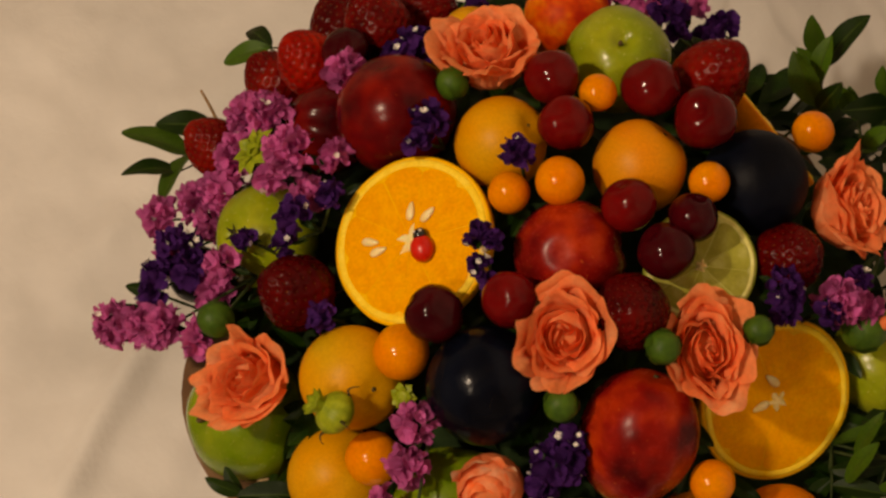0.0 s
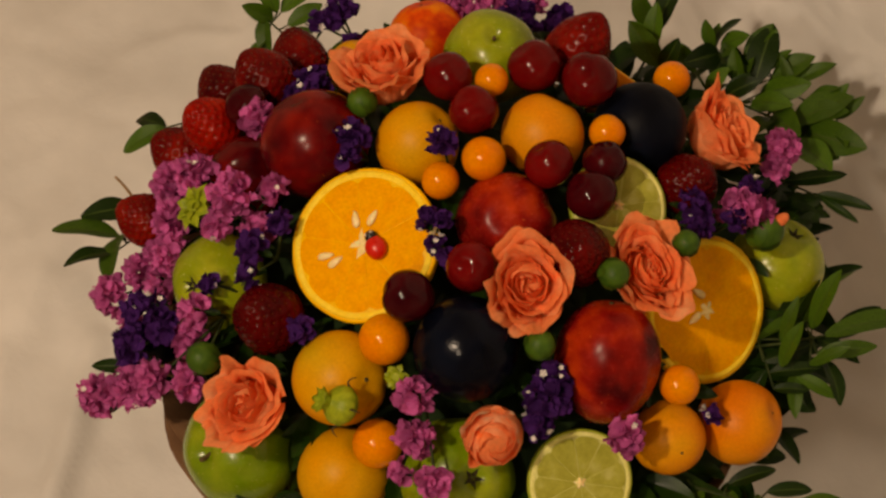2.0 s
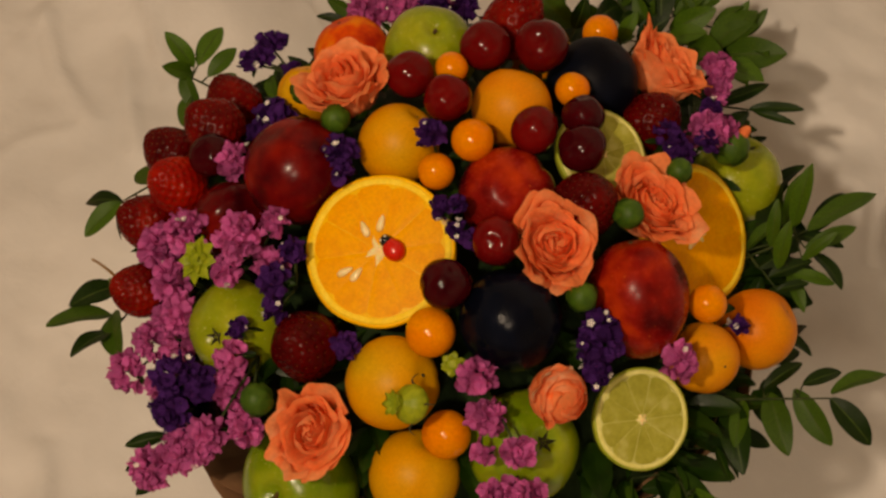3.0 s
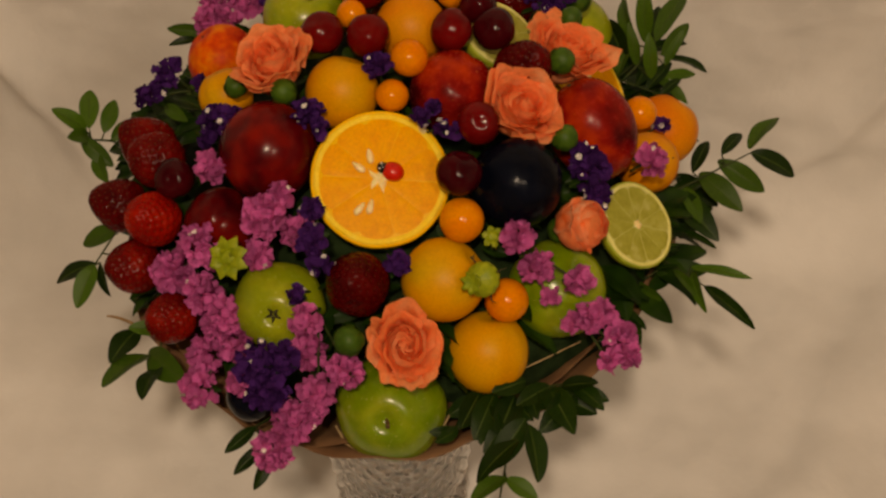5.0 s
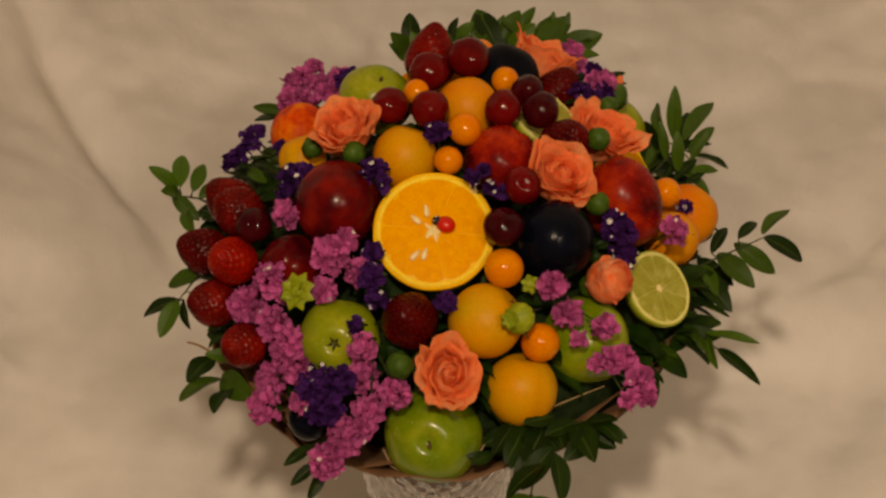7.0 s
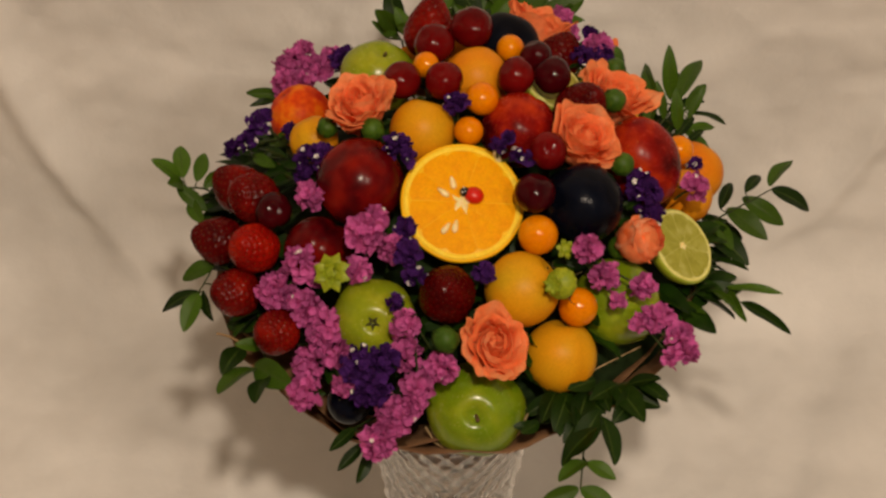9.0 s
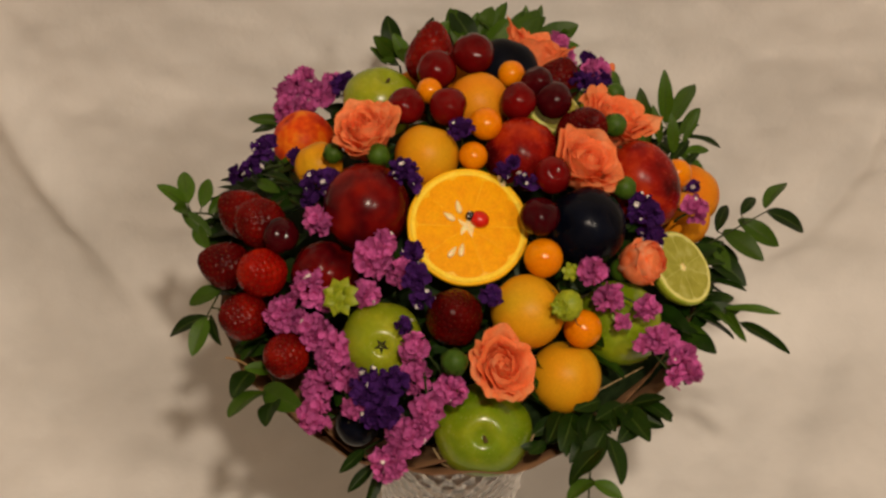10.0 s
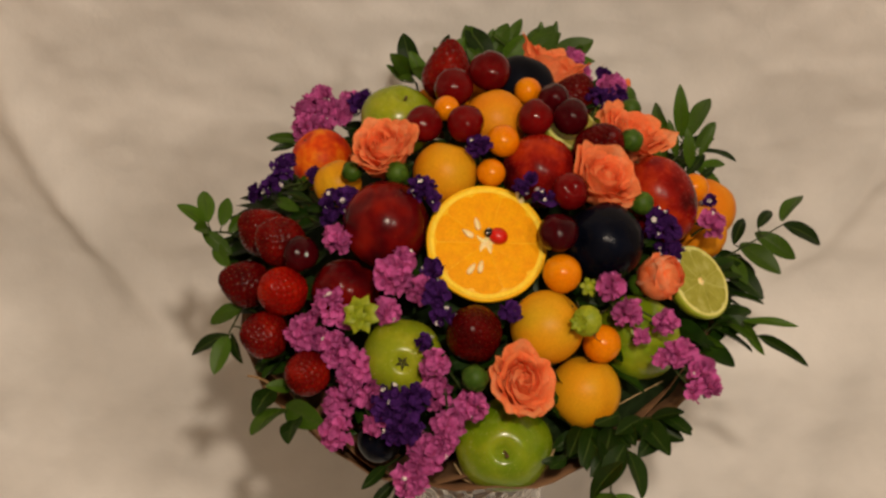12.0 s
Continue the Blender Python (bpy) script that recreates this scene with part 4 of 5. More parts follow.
citrus("orange_half", (0.095, 0.051, 0.290), 0.0355, (0.72, 0.10, 0.68), "halved orange partly covered by a coral rose", "orange", "halved oranges", ORANGE,
       [(0.004, 0.009, 10), (-0.007, 0.004, 70)], 0.00004, 0.4, 0.10)
citrus("lime_half", (0.130, -0.050, 0.278), 0.0246, (0.60, -0.25, 0.76), "halved lime with pale membranes beside the small rose", "lime", "halved limes", LIME, [], 0.00012, 0.3, 0.09)
citrus("lime_half", (0.0480, 0.0300, 0.3375), 0.0240, (0.47, -0.02, 0.88), "halved lime tucked under the cherries", "lime", "halved limes", LIME, [], 0.00012, 0.9, 0.09)


citrus("orange_half", (-0.027, 0.097, 0.302), 0.0340, (-0.20, 0.87, 0.45), "halved orange standing behind the strawberry, peel outward", "orange", "halved oranges", (M_FLESH, M_ORANGE_PEEL, M_ORANGE_PITH, M_ORANGE_MEMBRANE), [], 0.00008, 0.2, 0.10)


def ladybird():
    ob = thing("toy_ladybird", "tiny red lacquered toy ladybird with black head on the orange", "ornament", half.matrix_world @ pose(0.0066, 0.0038, 0.0040, 0, 0, 72))
    bm = ball(0.0056, 24, 16)
    for v in bm.verts:
        v.co = Vector((v.co.x * 0.92, v.co.y * 1.05, v.co.z * 0.75))
    part("body", bm, M_RED_LACQUER, ob)
    bm = ball(0.0031, 18, 12)
    for v in bm.verts:
        v.co += Vector((0, 0.0058, 0.0002))
    head = part("head", bm, M_BLACK_LACQUER, ob, "black head")
    for x in (-0.0014, 0.0014):
        bm = ball(0.0006, 10, 6)
        for v in bm.verts:
            v.co += Vector((x, 0.0070, 0.0026))
        part("eye", bm, M_WHITE, head, "white eye spot")


ladybird()


# ---- roses ----
def rose_petal(k, th0, r, seed, point, reach=1.0, wide=1.0, cup=0.0):
    """One petal; k runs from 0 in the heart to 1 outside. Inner ones stand close, outer ones roll back at the rim, most at their sides, which leaves a point."""
    rng = random.Random(seed)
    bm = bmesh.new()
    nu, nv = 14, 14
    free = max(0.0, min(1.0, (k - 0.15) / 0.85))
    free = free * free * (3 - 2 * free)
    foot = r * (0.03 + 0.27 * k)
    long = r * (0.98 + 0.10 * k) * reach
    half = (1.50 - 0.72 * k ** 0.7) * wide * rng.uniform(0.88, 1.12)
    a0 = radians(78 - 36 * k - 42 * cup)
    a1 = radians(91 - 11 * k + rng.uniform(-5, 5))
    a2 = radians(100 - 92 * free ** 1.4 + rng.uniform(-16, 16) * (0.4 + free))
    a2 += radians(42) * cup
    roll = rng.uniform(0.62, 0.78)
    lean = rng.uniform(-0.5, 0.5)
    columns = []
    for j in range(nu + 1):
        u = 2 * j / nu - 1
        side = abs(u)
        length = long * (1 - 0.24 * side ** 3 + 0.16 * point * free * max(0.0, 1 - 2.2 * abs(u - 0.2 * lean)))
        length *= 1 + 0.05 * noise.noise(Vector((u * 2.6, seed, 3.3)))
        tip = a2 - radians(46) * free * side ** 2.2 + radians(26) * noise.noise(Vector((u * 1.7, seed, 1.1))) * (0.35 + free)
        rad, z, column = foot, 0.0, []
        for i in range(nv + 1):
            v = i / nv
            t = min(1.0, v / 0.42)
            phi = a0 + (a1 - a0) * t
            if v > roll:
                phi += (tip - a1) * ((v - roll) / (1 - roll)) ** 1.15
            spread = half * (0.52 + 0.48 * math.sin(math.pi * min(0.62, 0.10 + 0.62 * v)))
            a = th0 + u * spread + 0.16 * lean * v
            off = noise.noise(Vector((u * 1.5, v * 1.8, seed * 1.7))) * r * 0.075 * (0.30 + k)
            crease = 0.020 * r * v * (0.3 + free) * math.sin(7 * u + seed)
            rr = max(0.01 * r, rad + off + crease + 0.075 * r * u * (1.15 - k))
            column.append(bm.verts.new((rr * math.cos(a), rr * math.sin(a), z + 0.6 * off * v - 0.46 * r - 0.02 * r * k)))
            rad += math.cos(phi) * length / nv
            z += math.sin(phi) * length / nv
        columns.append(column)
    for lo, hi in zip(columns, columns[1:]):
        for i in range(nv):
            bm.faces.new((lo[i], hi[i], hi[i + 1], lo[i + 1]))
    return bm


def rose(place, radius, axis, label, petals, seed, closed=1.0, stretch=1.0, along=(1, 0, 0), flaps=(), cup=0.0):
    """A rose whose face looks along axis, drawn out by stretch in the direction along; flaps are single outer petals: direction, reach, width."""
    BODIES.append((place, radius))
    axis = Vector(axis).normalized()
    x = (Vector(along) - axis * Vector(along).dot(axis)).normalized()
    m = Matrix((x, axis.cross(x), axis)).transposed().to_4x4()
    ob = thing("rose", label, "rose", Matrix.Translation(place) @ m, group="coral roses")
    rng = random.Random(seed)
    draw = Matrix.Diagonal((stretch ** 0.5, stretch ** -0.5, 1, 1))
    part("hip", ball(radius * 0.26, 16, 10, 0, 0, 1.1), M_BUD, ob, "green rose hip").location = (0, 0, -0.62 * radius)
    # plain ball added under the petals so the deep gaps don't shade dark
    heart = ball(radius * 0.50, 20, 12, 0, 0, 0.9)
    part("heart", heart, M_ROSE, ob, "plain ball added to close dark gaps between petals").location = (0, 0, (-0.10 if cup == 0 else -0.05) * radius)
    for i in range(petals):
        k = ((i + 0.4) / petals) ** 0.95 * closed
        size = radius * rng.uniform(0.92, 1.06)
        bm = rose_petal(k, i * 2.39996 + rng.uniform(-0.35, 0.35), size, seed * 10 + i, rng.uniform(0.0, 1.0), cup=cup)
        drift = Matrix.Translation((rng.uniform(-0.05, 0.05) * radius, rng.uniform(-0.05, 0.05) * radius, rng.uniform(-0.05, 0.03) * radius))
        tilt = Matrix.Rotation(rng.uniform(-0.16, 0.16) * (0.4 + k), 4, "X") @ Matrix.Rotation(rng.uniform(-0.16, 0.16) * (0.4 + k), 4, "Y")
        light = closed < 0.9 and i > petals - 8
        part("petal", bm, M_ROSE_PALE if light else M_ROSE, ob, "pale outer petal" if light else "").matrix_local = draw @ drift @ tilt
    for n, (way, reach, wide) in enumerate(flaps):
        d = m.to_3x3().inverted() @ Vector(way)
        bm = rose_petal(0.94 * min(1.0, closed + 0.2 + 0.2 * cup), math.atan2(d.y, d.x), radius, seed * 10 + 70 + n, 0.8, reach, wide)
        part("petal", bm, M_ROSE_PALE if closed < 0.9 else M_ROSE, ob, "long outer petal").matrix_local = draw @ Matrix.Translation((0, 0, -0.04 * radius))


rose((0.0175, -0.155, 0.2912), 0.0262, (0.10, -0.56, 0.82), "open coral-pink rose resting on the green apple", 42, 1, 0.95, 1.22, (0.12, -0.80, -0.58), [((-1, 0.25, 0.4), 1.26, 0.36), ((0.65, -0.6, -0.3), 1.10, 0.7), ((0.15, -0.7, -0.6), 1.20, 0.8), ((-0.45, -0.6, -0.5), 1.12, 0.7)])
rose((0.0645, -0.036, 0.3466), 0.0266, (0.38, -0.28, 0.88), "open coral-pink rose beside the plum", 40, 2, 1.0, 1.12, (0.8, -0.3, 0), [((-0.85, 0.45, 0.2), 1.06, 1.1), ((0.2, -1.0, 0), 1.12, 0.55), ((0.8, -0.6, 0), 1.12, 0.5)])
rose((0.0845, 0.0165, 0.3365), 0.0269, (0.44, -0.06, 0.89), "full coral-pink rose over the halved orange", 42, 3, 1.0, 1.45, (0.9, -0.02, -0.4), [((1, 0.15, -0.4), 1.18, 0.9), ((-0.95, 0.3, 0.4), 1.15, 0.9), ((-0.1, -1, 0), 1.15, 0.7)])
rose((-0.068, -0.021, 0.3535), 0.0265, (-0.12, -0.22, 0.97), "open coral-pink rose beside the green apple", 40, 4, 1.0, 1.12, (0.5, 0.85, 0.1), [((1, -0.15, 0), 1.30, 0.42), ((-0.3, -1, 0), 1.16, 0.9), ((0.4, -0.9, 0), 1.2, 0.7), ((-0.8, -0.7, 0), 1.12, 0.8)])
rose((0.036, 0.102, 0.3255), 0.0245, (0.34, 0.46, 0.82), "coral-pink rose at the back of the bouquet", 40, 5, 1.0, 1.45, (1, -0.05, -0.1), [((1, -0.2, -0.2), 1.1, 0.7), ((-1, -0.1, 0.0), 1.22, 0.7), ((0, -1, 0), 1.1, 0.9)])
rose((0.102, -0.080, 0.309), 0.0275, (0.66, -0.34, 0.66), "small half-open coral rose with pale outer petals", 18, 6, 0.46, 1.0, (1, 0, 0), [((-0.9, -0.2, 0.3), 0.95, 0.8), ((-0.6, 0.6, 0.3), 0.72, 0.7), ((0, -0.9, -0.3), 0.75, 0.8)], 1.0)


# ---- filling foliage ----
CLEAR = [(Vector(c), r + 0.008) for c, r in BODIES] + [(Vector((0.083, -0.135, 0.248)), 0.020), (Vector((0.104, -0.118, 0.250)), 0.026), (Vector((0.122, -0.100, 0.250)), 0.022)]


def filler():
    """Dark foliage pressed between the fruit, all round the dome and under the rim."""
    src = [(v.co.copy(), None) for v in LEAVES[0].vertices]
    faces = [tuple(p.vertices) for p in LEAVES[0].polygons]
    verts, polys = [], []
    rng = random.Random(5)
    for i in range(780):
        a = rng.uniform(0, 2 * math.pi)
        r = 0.150 * math.sqrt(rng.random()) if i < 190 or 330 <= i < 620 else rng.uniform(0.125, 0.158)
        if -1.35 < a - 2 * math.pi < -0.70:
            r = min(r, 0.128)
        if 1.95 < a < 2.6:
            r = min(r, 0.116)
        x, y = r * math.cos(a), r * math.sin(a)
        low = 0.040 if i < 190 else 0.046 if i < 330 else 0.030 if i < 620 else 0.042
        base = Vector((x, y, max(0.205, dome(x, y) - low)))
        d = Vector((math.cos(a + rng.uniform(-1.2, 1.2)), math.sin(a + rng.uniform(-1.2, 1.2)), rng.uniform(-0.3, 0.25)))
        size = rng.uniform(0.020, 0.034) if i < 330 or i >= 620 else rng.uniform(0.012, 0.019)
        if any((base + d.normalized() * size * 0.5 - c).length < gap - (0.006 if i >= 330 else 0.0) for c, gap in CLEAR):
            continue
        m = leaf_pose(base, base + d.normalized() * size, (rng.uniform(-0.4, 0.4), rng.uniform(-0.4, 0.4), 1), rng.uniform(-0.6, 0.6))
        n = len(verts)
        verts += [tuple(m @ c) for c, _ in src]
        polys += [tuple(n + k for k in f) for f in faces]
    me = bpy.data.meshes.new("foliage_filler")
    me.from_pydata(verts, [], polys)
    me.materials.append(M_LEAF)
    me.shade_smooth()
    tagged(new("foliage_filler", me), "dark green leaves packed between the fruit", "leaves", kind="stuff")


filler()


# ---- buds ----
def bud(place, radius, label, tip=None):
    ob = thing("rose_bud", label, "bud", facing(place, outward(place, 0.5), random.uniform(0, 6)), group="green buds")
    part("body", ball(radius, 22, 14, 0.10, 0.04, 1.05, 0.04, place[0] * 99), M_BUD, ob)
    for k in range(5):
        bm = bmesh.new()
        rows = []
        for i in range(6):
            t = i / 5
            a = math.pi * (0.10 + 0.52 * t)
            w = 0.42 * math.sin(math.pi * (0.12 + 0.85 * (1 - t)))
            rows.append([bm.verts.new((1.09 * radius * math.sin(a) * math.cos(u), 1.09 * radius * math.sin(a) * math.sin(u), -1.10 * radius * math.cos(a))) for u in (2 * math.pi * k / 5 - w, 2 * math.pi * k / 5, 2 * math.pi * k / 5 + w)])
        for lo, hi in zip(rows, rows[1:]):
            for j in range(2):
                bm.faces.new((lo[j], lo[j + 1], hi[j + 1], hi[j]))
        part("sepal", bm, M_BUD, ob)
    if tip:
        part("petal_tip", ball(radius * 0.32, 14, 10, 0, 0, 1.9), tip, ob, "coral petal tip").location = (0, 0, radius * 0.95)


for place, radius in [((-0.010, -0.163, 0.303), 0.0077), ((0.090, -0.047, 0.340), 0.0070), ((0.085, -0.003, 0.353), 0.0070), ((-0.059, -0.041, 0.355), 0.0069), ((-0.087, -0.032, 0.348), 0.0061), ((0.087, 0.038, 0.346), 0.0061)]:
    bud(place, radius, "round closed green rose bud on the bouquet")
bud((0.086, 0.092, 0.312), 0.0092, "green rose bud with coral tip beside the apple", M_ROSE)


def green_button(place, radius, axis, label, rows_of, material, spikes, heart=0.62):
    """A lime-green button bud: short layered scales round a small eye."""
    ob = thing("green_flower_bud", label, "bud", facing(place, axis), group="lime green buds")
    part("heart", ball(radius * heart, 20, 12, 0.18, 0, 0.9, 0.12), material, ob)
    for ring, (count, tilt, size) in enumerate(rows_of):
        for k in range(count):
            a = 2 * math.pi * k / count + ring * 0.4
            bm = bmesh.new()
            w = size * 0.42
            v = [bm.verts.new(p) for p in ((-w * 0.5, 0, 0), (w * 0.5, 0, 0), (w, size * 0.6, 0.12 * size), (0, size * spikes, -0.05 * size), (-w, size * 0.6, 0.12 * size), (0, size * 0.55, 0.28 * size))]
            for f in ((0, 1, 5), (1, 2, 5), (2, 3, 5), (3, 4, 5), (4, 0, 5)):
                bm.faces.new([v[i] for i in f])
            s = part("scale", bm, material, ob)
            s.matrix_local = Matrix.Rotation(a, 4, "Z") @ Matrix.Translation((0, radius * 0.30, radius * 0.25)) @ Matrix.Rotation(tilt, 4, "X")


def seed_pod(place, radius, axis, label):
    """A ribbed round pod with a short jagged crown."""
    ob = thing("seed_pod", label, "seed pod", facing(place, axis, 0.4), group="lime green buds")
    prof = [(0, -radius * 0.8)] + [(radius * math.sin(a), -radius * 0.8 * math.cos(a)) for a in (math.pi * i / 18 for i in range(1, 16))]
    part("body", lathe(prof + [(radius * 0.40, radius * 0.78)], 60, lambda a, r, z: (r * (1 + 0.05 * abs(math.sin(6 * a)) * (r / radius) + 0.03 * math.sin(2 * a)), z)), M_LIMEGREEN, ob)
    crown = [(radius * 0.40, radius * 0.70), (radius * 0.44, radius * 0.95), (radius * 0.56, radius * 1.20), (radius * 0.60, radius * 1.26), (radius * 0.42, radius * 1.14), (0, radius * 0.98)]
    part("crown", lathe(crown, 48, lambda a, r, z: (r * (1 + 0.16 * math.sin(7 * a) * (z > radius)), z + 0.07 * radius * math.sin(7 * a + 1) * (r > 0.5 * radius))), M_LIMEGREEN, ob, "jagged lighter crown")
    return ob


def pod_sepals(pod, radius):
    for k in range(4):
        a = 2 * math.pi * k / 4 + 0.5
        d = Vector((math.cos(a), math.sin(a), 0))
        base = d * radius * 0.9 - Vector((0, 0, radius * 0.3))
        part("sepal", tube(bent(base, d * radius * 1.55 - Vector((0, 0, radius * 0.35)), (0, 0, radius * 0.35)), radius * 0.07, 6, 0.3), M_CALYX, pod, "thin dark dry sepal")


POD = seed_pod((0.055, -0.130, 0.319), 0.0090, (-0.45, -0.70, 0.55), "ribbed lime-green seed pod with jagged crown beside the apricot")
pod_sepals(POD, 0.0090)
green_button((0.057, -0.101, 0.319), 0.0060, (0.3, -0.6, 0.7), "small lime-green bud beside pink statice", [(6, -0.2, 0.0045), (5, 0.6, 0.0040)], M_LIMEGREEN, 1.0)
green_button((-0.077, -0.124, 0.315), 0.0091, (-0.3, -0.6, 0.7), "yellow-green star-shaped flower among pink statice", [(8, -0.1, 0.0085), (6, 0.5, 0.0065), (4, 1.1, 0.0045)], M_LIMEGREEN, 1.15)


# ---- statice ----
def floret_mesh(name, material, seed):
    """A papery cup about one unit across: five separate notched petals, each curled its own way, mouth up."""
    rng = random.Random(seed)
    bm = bmesh.new()
    for k in range(5):
        a0 = 2 * math.pi * k / 5 + rng.uniform(-0.15, 0.15)
        rise, size, twist = rng.uniform(0.0, 0.42), rng.uniform(0.50, 0.64), rng.uniform(-0.35, 0.35)
        rows = []
        for i in range(5):
            v = i / 4
            row = []
            for u in (-1, -0.5, 0, 0.5, 1):
                a = a0 + u * (0.32 + 0.48 * math.sin(math.pi * min(0.75, 0.15 + 0.7 * v)))
                reach = size * (0.08 + 0.92 * v * (1 - 0.14 * u * u * v - 0.10 * (1 - abs(u)) * v))
                z = -0.42 * (1 - v) ** 1.6 + rise * v * v + 0.06 * v * math.cos(4 * u + twist * 4) + twist * u * v * 0.22
                row.append(bm.verts.new((reach * math.cos(a), reach * math.sin(a), z)))
            rows.append(row)
        for lo, hi in zip(rows, rows[1:]):
            for j in range(4):
                bm.faces.new((lo[j], hi[j], hi[j + 1], lo[j + 1]))
    return mesh_of(name, bm, material)


def corolla_mesh():
    bm = bmesh.new()
    c = bm.verts.new((0, 0, 0.25))
    for k in range(5):
        a = 2 * math.pi * k / 5
        p = [bm.verts.new((0.21 * s * math.cos(a + t), 0.21 * s * math.sin(a + t), 0.25 + 0.20 * s)) for t, s in ((-0.5, 0.9), (0, 1.1), (0.5, 0.9))]
        bm.faces.new((c, p[0], p[1]))
        bm.faces.new((c, p[1], p[2]))
    return mesh_of("corolla", bm, M_WHITE)


PINKS = [floret_mesh("floret", M_PINK, s) for s in (1, 2, 3, 7, 8)]
PURPLES = [floret_mesh("floret", M_PURPLE, s) for s in (4, 5, 6, 9)]
COROLLA = corolla_mesh()

def statice(look_of, where, seed, clumps, flecks=1.0):
    meshes, words, white, big, full = look_of
    white *= flecks
    rng = random.Random(seed)
    first = Vector(clumps[0][:3])
    root = first - outward(first) * 0.020
    ob = thing("statice_sprig", words + where, "flower", Matrix.Translation(root), group="statice sprigs")
    for x, y, z, r in clumps:
        c = Vector((x, y, z)) - root
        axis = outward((x, y, z))
        part("stem", tube(bent((0, 0, 0), c - axis * r * 0.5, (0, 0, 0.001), 4), 0.0008, 6, 0.8), M_TWIG, ob)
        count = max(7, int(full * (r / 0.0085) ** 2))
        for i in range(count):
            t = 1 - 1.35 * (i + 0.5) / count
            a = i * 2.39996 + rng.uniform(-0.3, 0.3)
            s = math.sqrt(max(0, 1 - t * t))
            d = facing((0, 0, 0), axis).to_3x3() @ Vector((s * math.cos(a), s * math.sin(a), t))
            size = big * rng.uniform(0.72, 1.28)
            place = c + d * max(0.001, r - size * 0.4) * rng.uniform(0.75, 1.05) - axis * r * 0.25
            turn = facing(place, d + axis * 0.5 + Vector((rng.uniform(-1.1, 1.1), rng.uniform(-1.1, 1.1), rng.uniform(-0.6, 0.6))), rng.uniform(0, 6), size)
            fl = part("floret", rng.choice(meshes), None, ob)
            fl.matrix_local = turn
            if rng.random() < white:
                part("corolla", COROLLA, None, fl, "tiny white corolla").matrix_local = pose(rng.uniform(-0.1, 0.1), rng.uniform(-0.1, 0.1), 0, rng.uniform(-40, 40), rng.uniform(-40, 40)) @ Matrix.Scale(rng.uniform(0.7, 1.35), 4)
        for i in range(2):
            a = rng.uniform(0, 6)
            d = Vector((math.cos(a), math.sin(a), 0.1)) * r * 0.95
            lf = part("bract", LEAVES[0], None, ob, "green bract")
            lf.matrix_local = leaf_pose(c - axis * r * 0.6, c - axis * r * 0.6 + d, axis)


PINK_LOOK = (PINKS, "papery mauve-pink statice sprig ", 0.020, 0.0066, 16.0)
PURPLE_LOOK = (PURPLES, "white-flecked violet statice sprig ", 0.085, 0.0064, 13.0)
statice(PINK_LOOK, "above the apple beside the orange", 100, [(-0.060, -0.115, 0.339, 0.0127), (-0.044, -0.112, 0.326, 0.0098), (-0.054, -0.096, 0.335, 0.0083), (-0.064, -0.122, 0.317, 0.0090)])
statice(PINK_LOOK, "beside the star flower and strawberries", 101, [(-0.099, -0.114, 0.313, 0.0114), (-0.113, -0.119, 0.294, 0.0130), (-0.088, -0.117, 0.305, 0.0076)])
statice(PINK_LOOK, "beside the yellow-green apple", 102, [(-0.094, -0.131, 0.293, 0.0121), (-0.081, -0.141, 0.289, 0.0106), (-0.103, -0.122, 0.293, 0.0069)])
statice(PINK_LOOK, "at the collar below the strawberries", 103, [(-0.091, -0.153, 0.270, 0.0114), (-0.075, -0.148, 0.276, 0.0114), (-0.092, -0.171, 0.263, 0.0113), (-0.069, -0.172, 0.271, 0.0075), (-0.086, -0.146, 0.285, 0.0068)])
statice(PINK_LOOK, "between the apple and the coral rose", 104, [(-0.034, -0.154, 0.306, 0.0096), (-0.034, -0.159, 0.286, 0.0112), (-0.012, -0.172, 0.289, 0.0104), (-0.025, -0.184, 0.285, 0.0096)])
statice(PINK_LOOK, "hanging over the front of the collar", 105, [(-0.037, -0.191, 0.269, 0.0126), (-0.027, -0.188, 0.275, 0.0089), (-0.046, -0.206, 0.260, 0.0111), (-0.041, -0.199, 0.266, 0.0081)])
statice(PINK_LOOK, "above the peach at the back", 106, [(-0.122, 0.078, 0.310, 0.0140), (-0.105, 0.075, 0.310, 0.0139), (-0.124, 0.060, 0.310, 0.0105), (-0.096, 0.088, 0.310, 0.0094), (-0.116, 0.093, 0.310, 0.0094), (-0.113, 0.060, 0.310, 0.0092)])
statice(PINK_LOOK, "under the dark nectarine", 107, [(-0.094, -0.079, 0.335, 0.0099)])
statice(PINK_LOOK, "between apricot and green apple", 108, [(0.071, -0.102, 0.322, 0.0099), (0.082, -0.109, 0.307, 0.0099), (0.104, -0.114, 0.304, 0.0084), (0.089, -0.122, 0.300, 0.0061)])
statice(PINK_LOOK, "at the collar beside the lime", 109, [(0.111, -0.127, 0.291, 0.0091), (0.127, -0.129, 0.277, 0.0100), (0.101, -0.132, 0.291, 0.0053), (0.122, -0.140, 0.272, 0.0061), (0.132, -0.138, 0.275, 0.0075), (0.117, -0.119, 0.285, 0.0080)])
statice(PINK_LOOK, "on the orange apricot", 110, [(0.138, -0.032, 0.312, 0.0095)])
statice(PINK_LOOK, "behind the back rose", 111, [(0.053, 0.132, 0.315, 0.0105), (0.060, 0.122, 0.312, 0.0080), (0.078, 0.084, 0.330, 0.0105), (0.082, 0.094, 0.321, 0.0085), (0.073, 0.078, 0.324, 0.0070)])
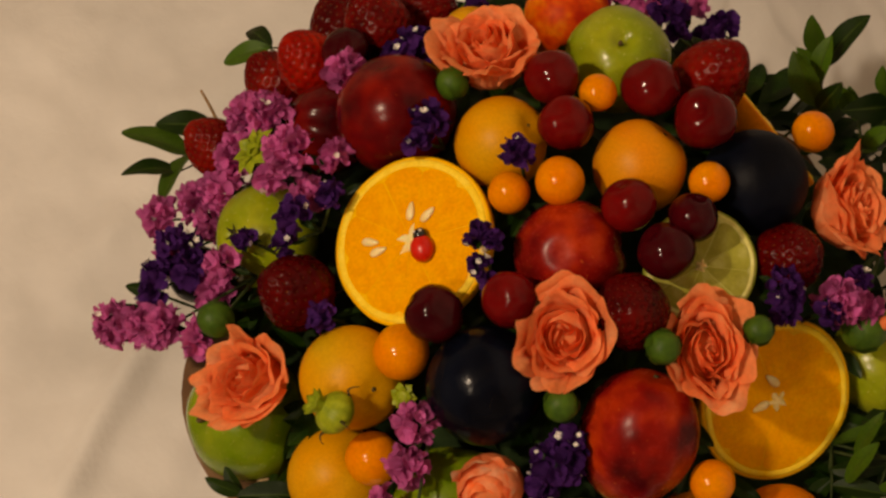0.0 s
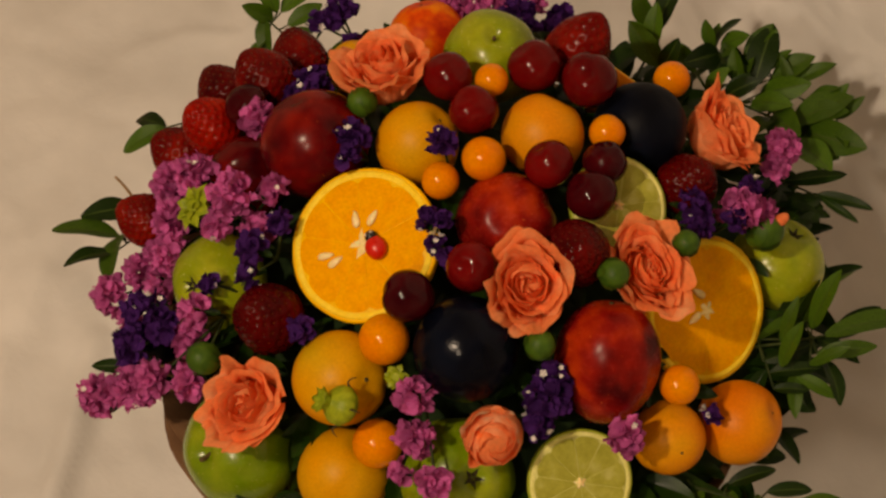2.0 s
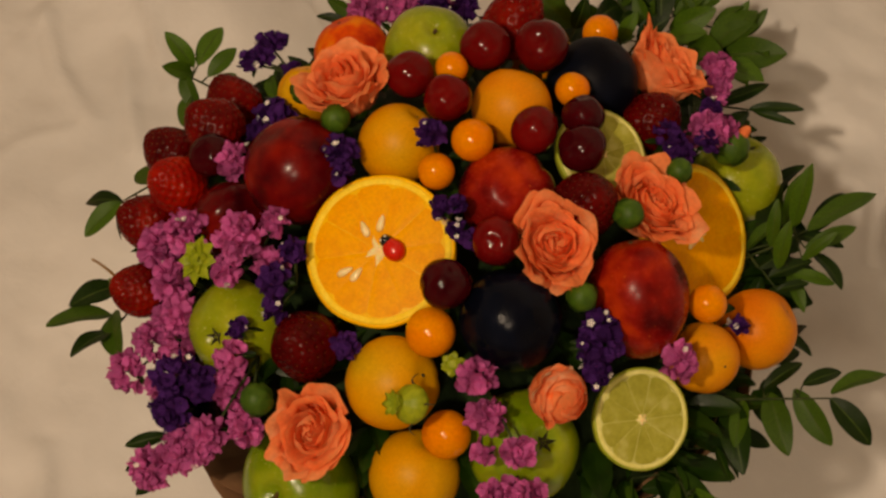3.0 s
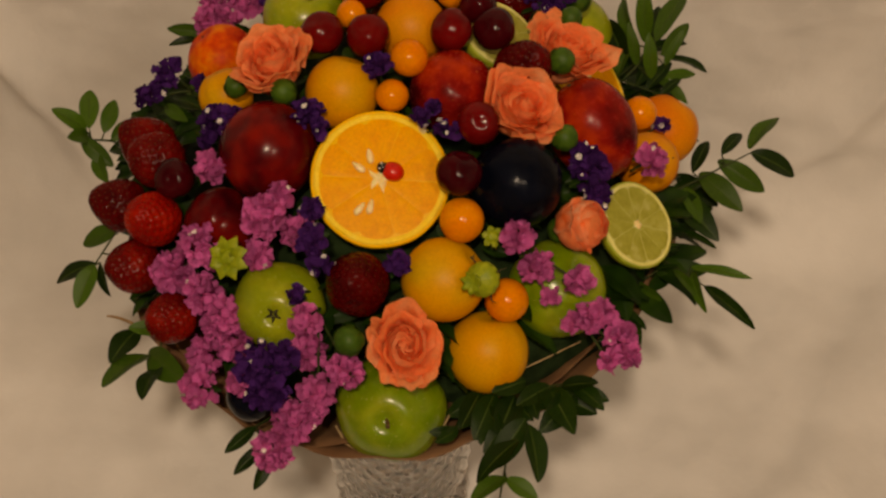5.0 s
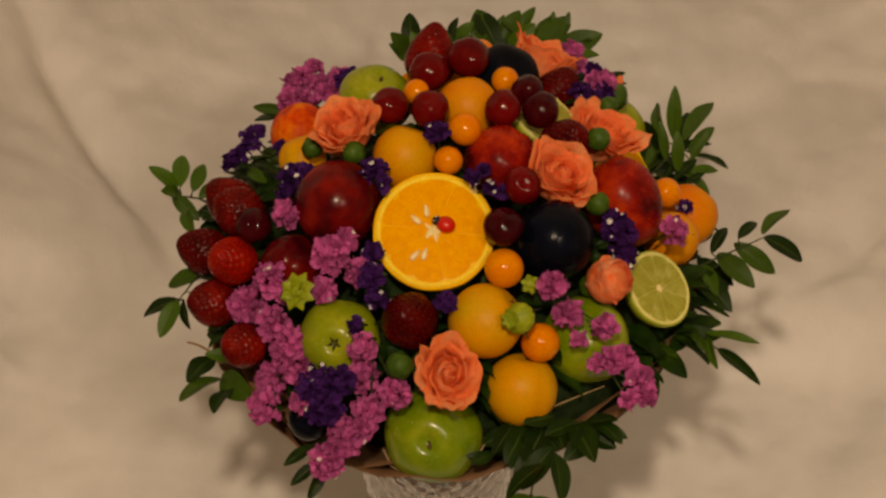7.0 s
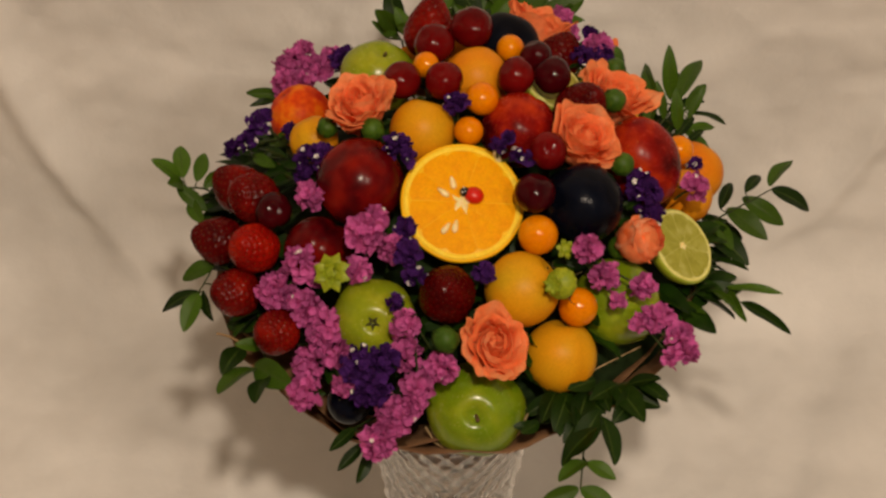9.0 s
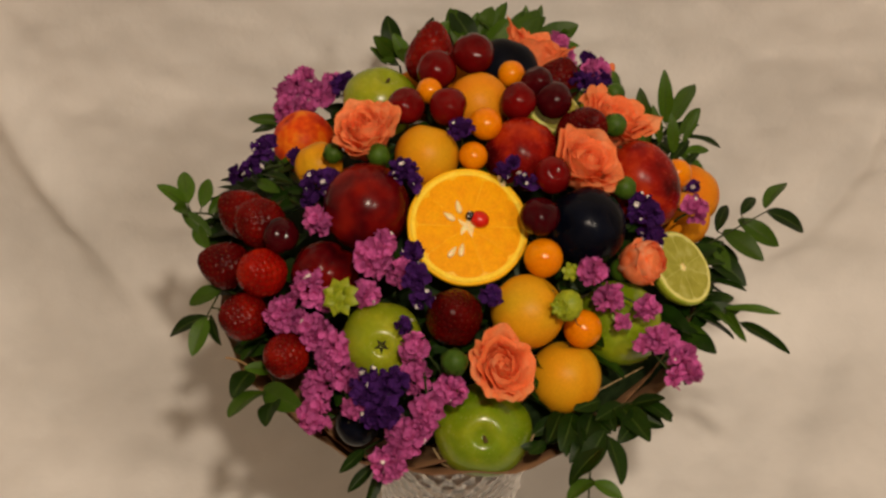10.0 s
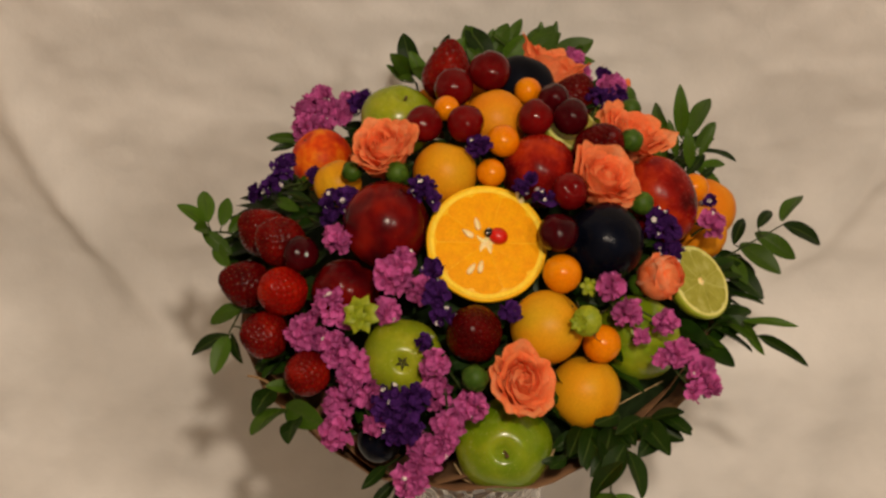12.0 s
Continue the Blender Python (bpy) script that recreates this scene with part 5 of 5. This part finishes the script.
statice(PURPLE_LOOK, "at the edge behind the strawberries", 200, [(-0.133, -0.005, 0.329, 0.0100), (-0.140, -0.012, 0.319, 0.0088), (-0.153, 0.006, 0.297, 0.0074), (-0.113, -0.011, 0.328, 0.0060)])
statice(PURPLE_LOOK, "between nectarine and yellow apricot", 201, [(-0.098, -0.044, 0.335, 0.0101), (-0.088, -0.050, 0.341, 0.0101), (-0.101, -0.054, 0.330, 0.0070)])
statice(PURPLE_LOOK, "beside the dark nectarine", 202, [(-0.044, -0.057, 0.357, 0.0092), (-0.037, -0.065, 0.355, 0.0057)])
statice(PURPLE_LOOK, "among the cherries", 203, [(-0.010, -0.030, 0.369, 0.0085)])
statice(PURPLE_LOOK, "at the rim of the orange half", 204, [(0.016, -0.057, 0.359, 0.0061), (0.027, -0.060, 0.355, 0.0054), (0.037, -0.058, 0.352, 0.0061), (0.022, -0.052, 0.362, 0.0040)], 2.6)
statice(PURPLE_LOOK, "beside the halved orange", 205, [(-0.034, -0.121, 0.331, 0.0090), (-0.036, -0.104, 0.334, 0.0075), (-0.029, -0.126, 0.318, 0.0075)])
statice(PURPLE_LOOK, "on the yellow-green apple", 206, [(-0.040, -0.142, 0.311, 0.0060)])
statice(PURPLE_LOOK, "beside the strawberry", 207, [(0.011, -0.123, 0.319, 0.0075)])
statice(PURPLE_LOOK, "at the front of the collar", 208, [(-0.059, -0.170, 0.285, 0.0126), (-0.045, -0.166, 0.287, 0.0104), (-0.048, -0.183, 0.279, 0.0104), (-0.057, -0.181, 0.274, 0.0082)], 0.7)
statice(PURPLE_LOOK, "beside the black plum", 209, [(0.106, -0.054, 0.321, 0.0125), (0.102, -0.046, 0.328, 0.0078), (0.111, -0.061, 0.313, 0.0078)], 2.2)
statice(PURPLE_LOOK, "behind the peach", 210, [(-0.090, 0.106, 0.294, 0.0090), (-0.083, 0.094, 0.302, 0.0075), (-0.088, 0.075, 0.320, 0.0101), (-0.077, 0.073, 0.320, 0.0067)])
statice(PURPLE_LOOK, "behind the back rose", 211, [(0.082, 0.076, 0.330, 0.0070), (0.073, 0.092, 0.333, 0.0055)], 3.0)
statice(PURPLE_LOOK, "on the orange apricot", 212, [(0.141, 0.019, 0.287, 0.0046)])
statice(PURPLE_LOOK, "beside the green apple", 213, [(0.068, 0.060, 0.338, 0.0102), (0.077, 0.057, 0.334, 0.0078)], 2.2)


# ---- twigs and raffia ----
def strand(name, points, radius, material, label, category):
    base = Vector(points[0])
    ob = thing(name, label, category, Matrix.Translation(base), group=name + "s")
    part("strand", tube([Vector(p) - base for p in points], radius, 7, 0.7), material, ob)


strand("dry_twig", bent((-0.132, -0.130, 0.260), (-0.146, -0.134, 0.272), (0, 0, 0.002)), 0.0009, M_STICK, "thin dry brown twig sticking out beside the strawberry", "twig")
strand("raffia_strand", [(-0.021, -0.165, 0.232), (-0.015, -0.172, 0.226), (-0.007, -0.175, 0.223), (0.004, -0.177, 0.221), (0.016, -0.175, 0.222), (0.026, -0.171, 0.225), (0.034, -0.166, 0.230), (0.039, -0.158, 0.239)], 0.0007, M_RAFFIA, "tan raffia strand looped round the front apple", "raffia")
strand("raffia_strand", bent((0.076, -0.132, 0.250), (0.105, -0.114, 0.254), (0.001, -0.001, 0.002)), 0.00045, M_RAFFIA, "tan raffia strand along the paper collar", "raffia")
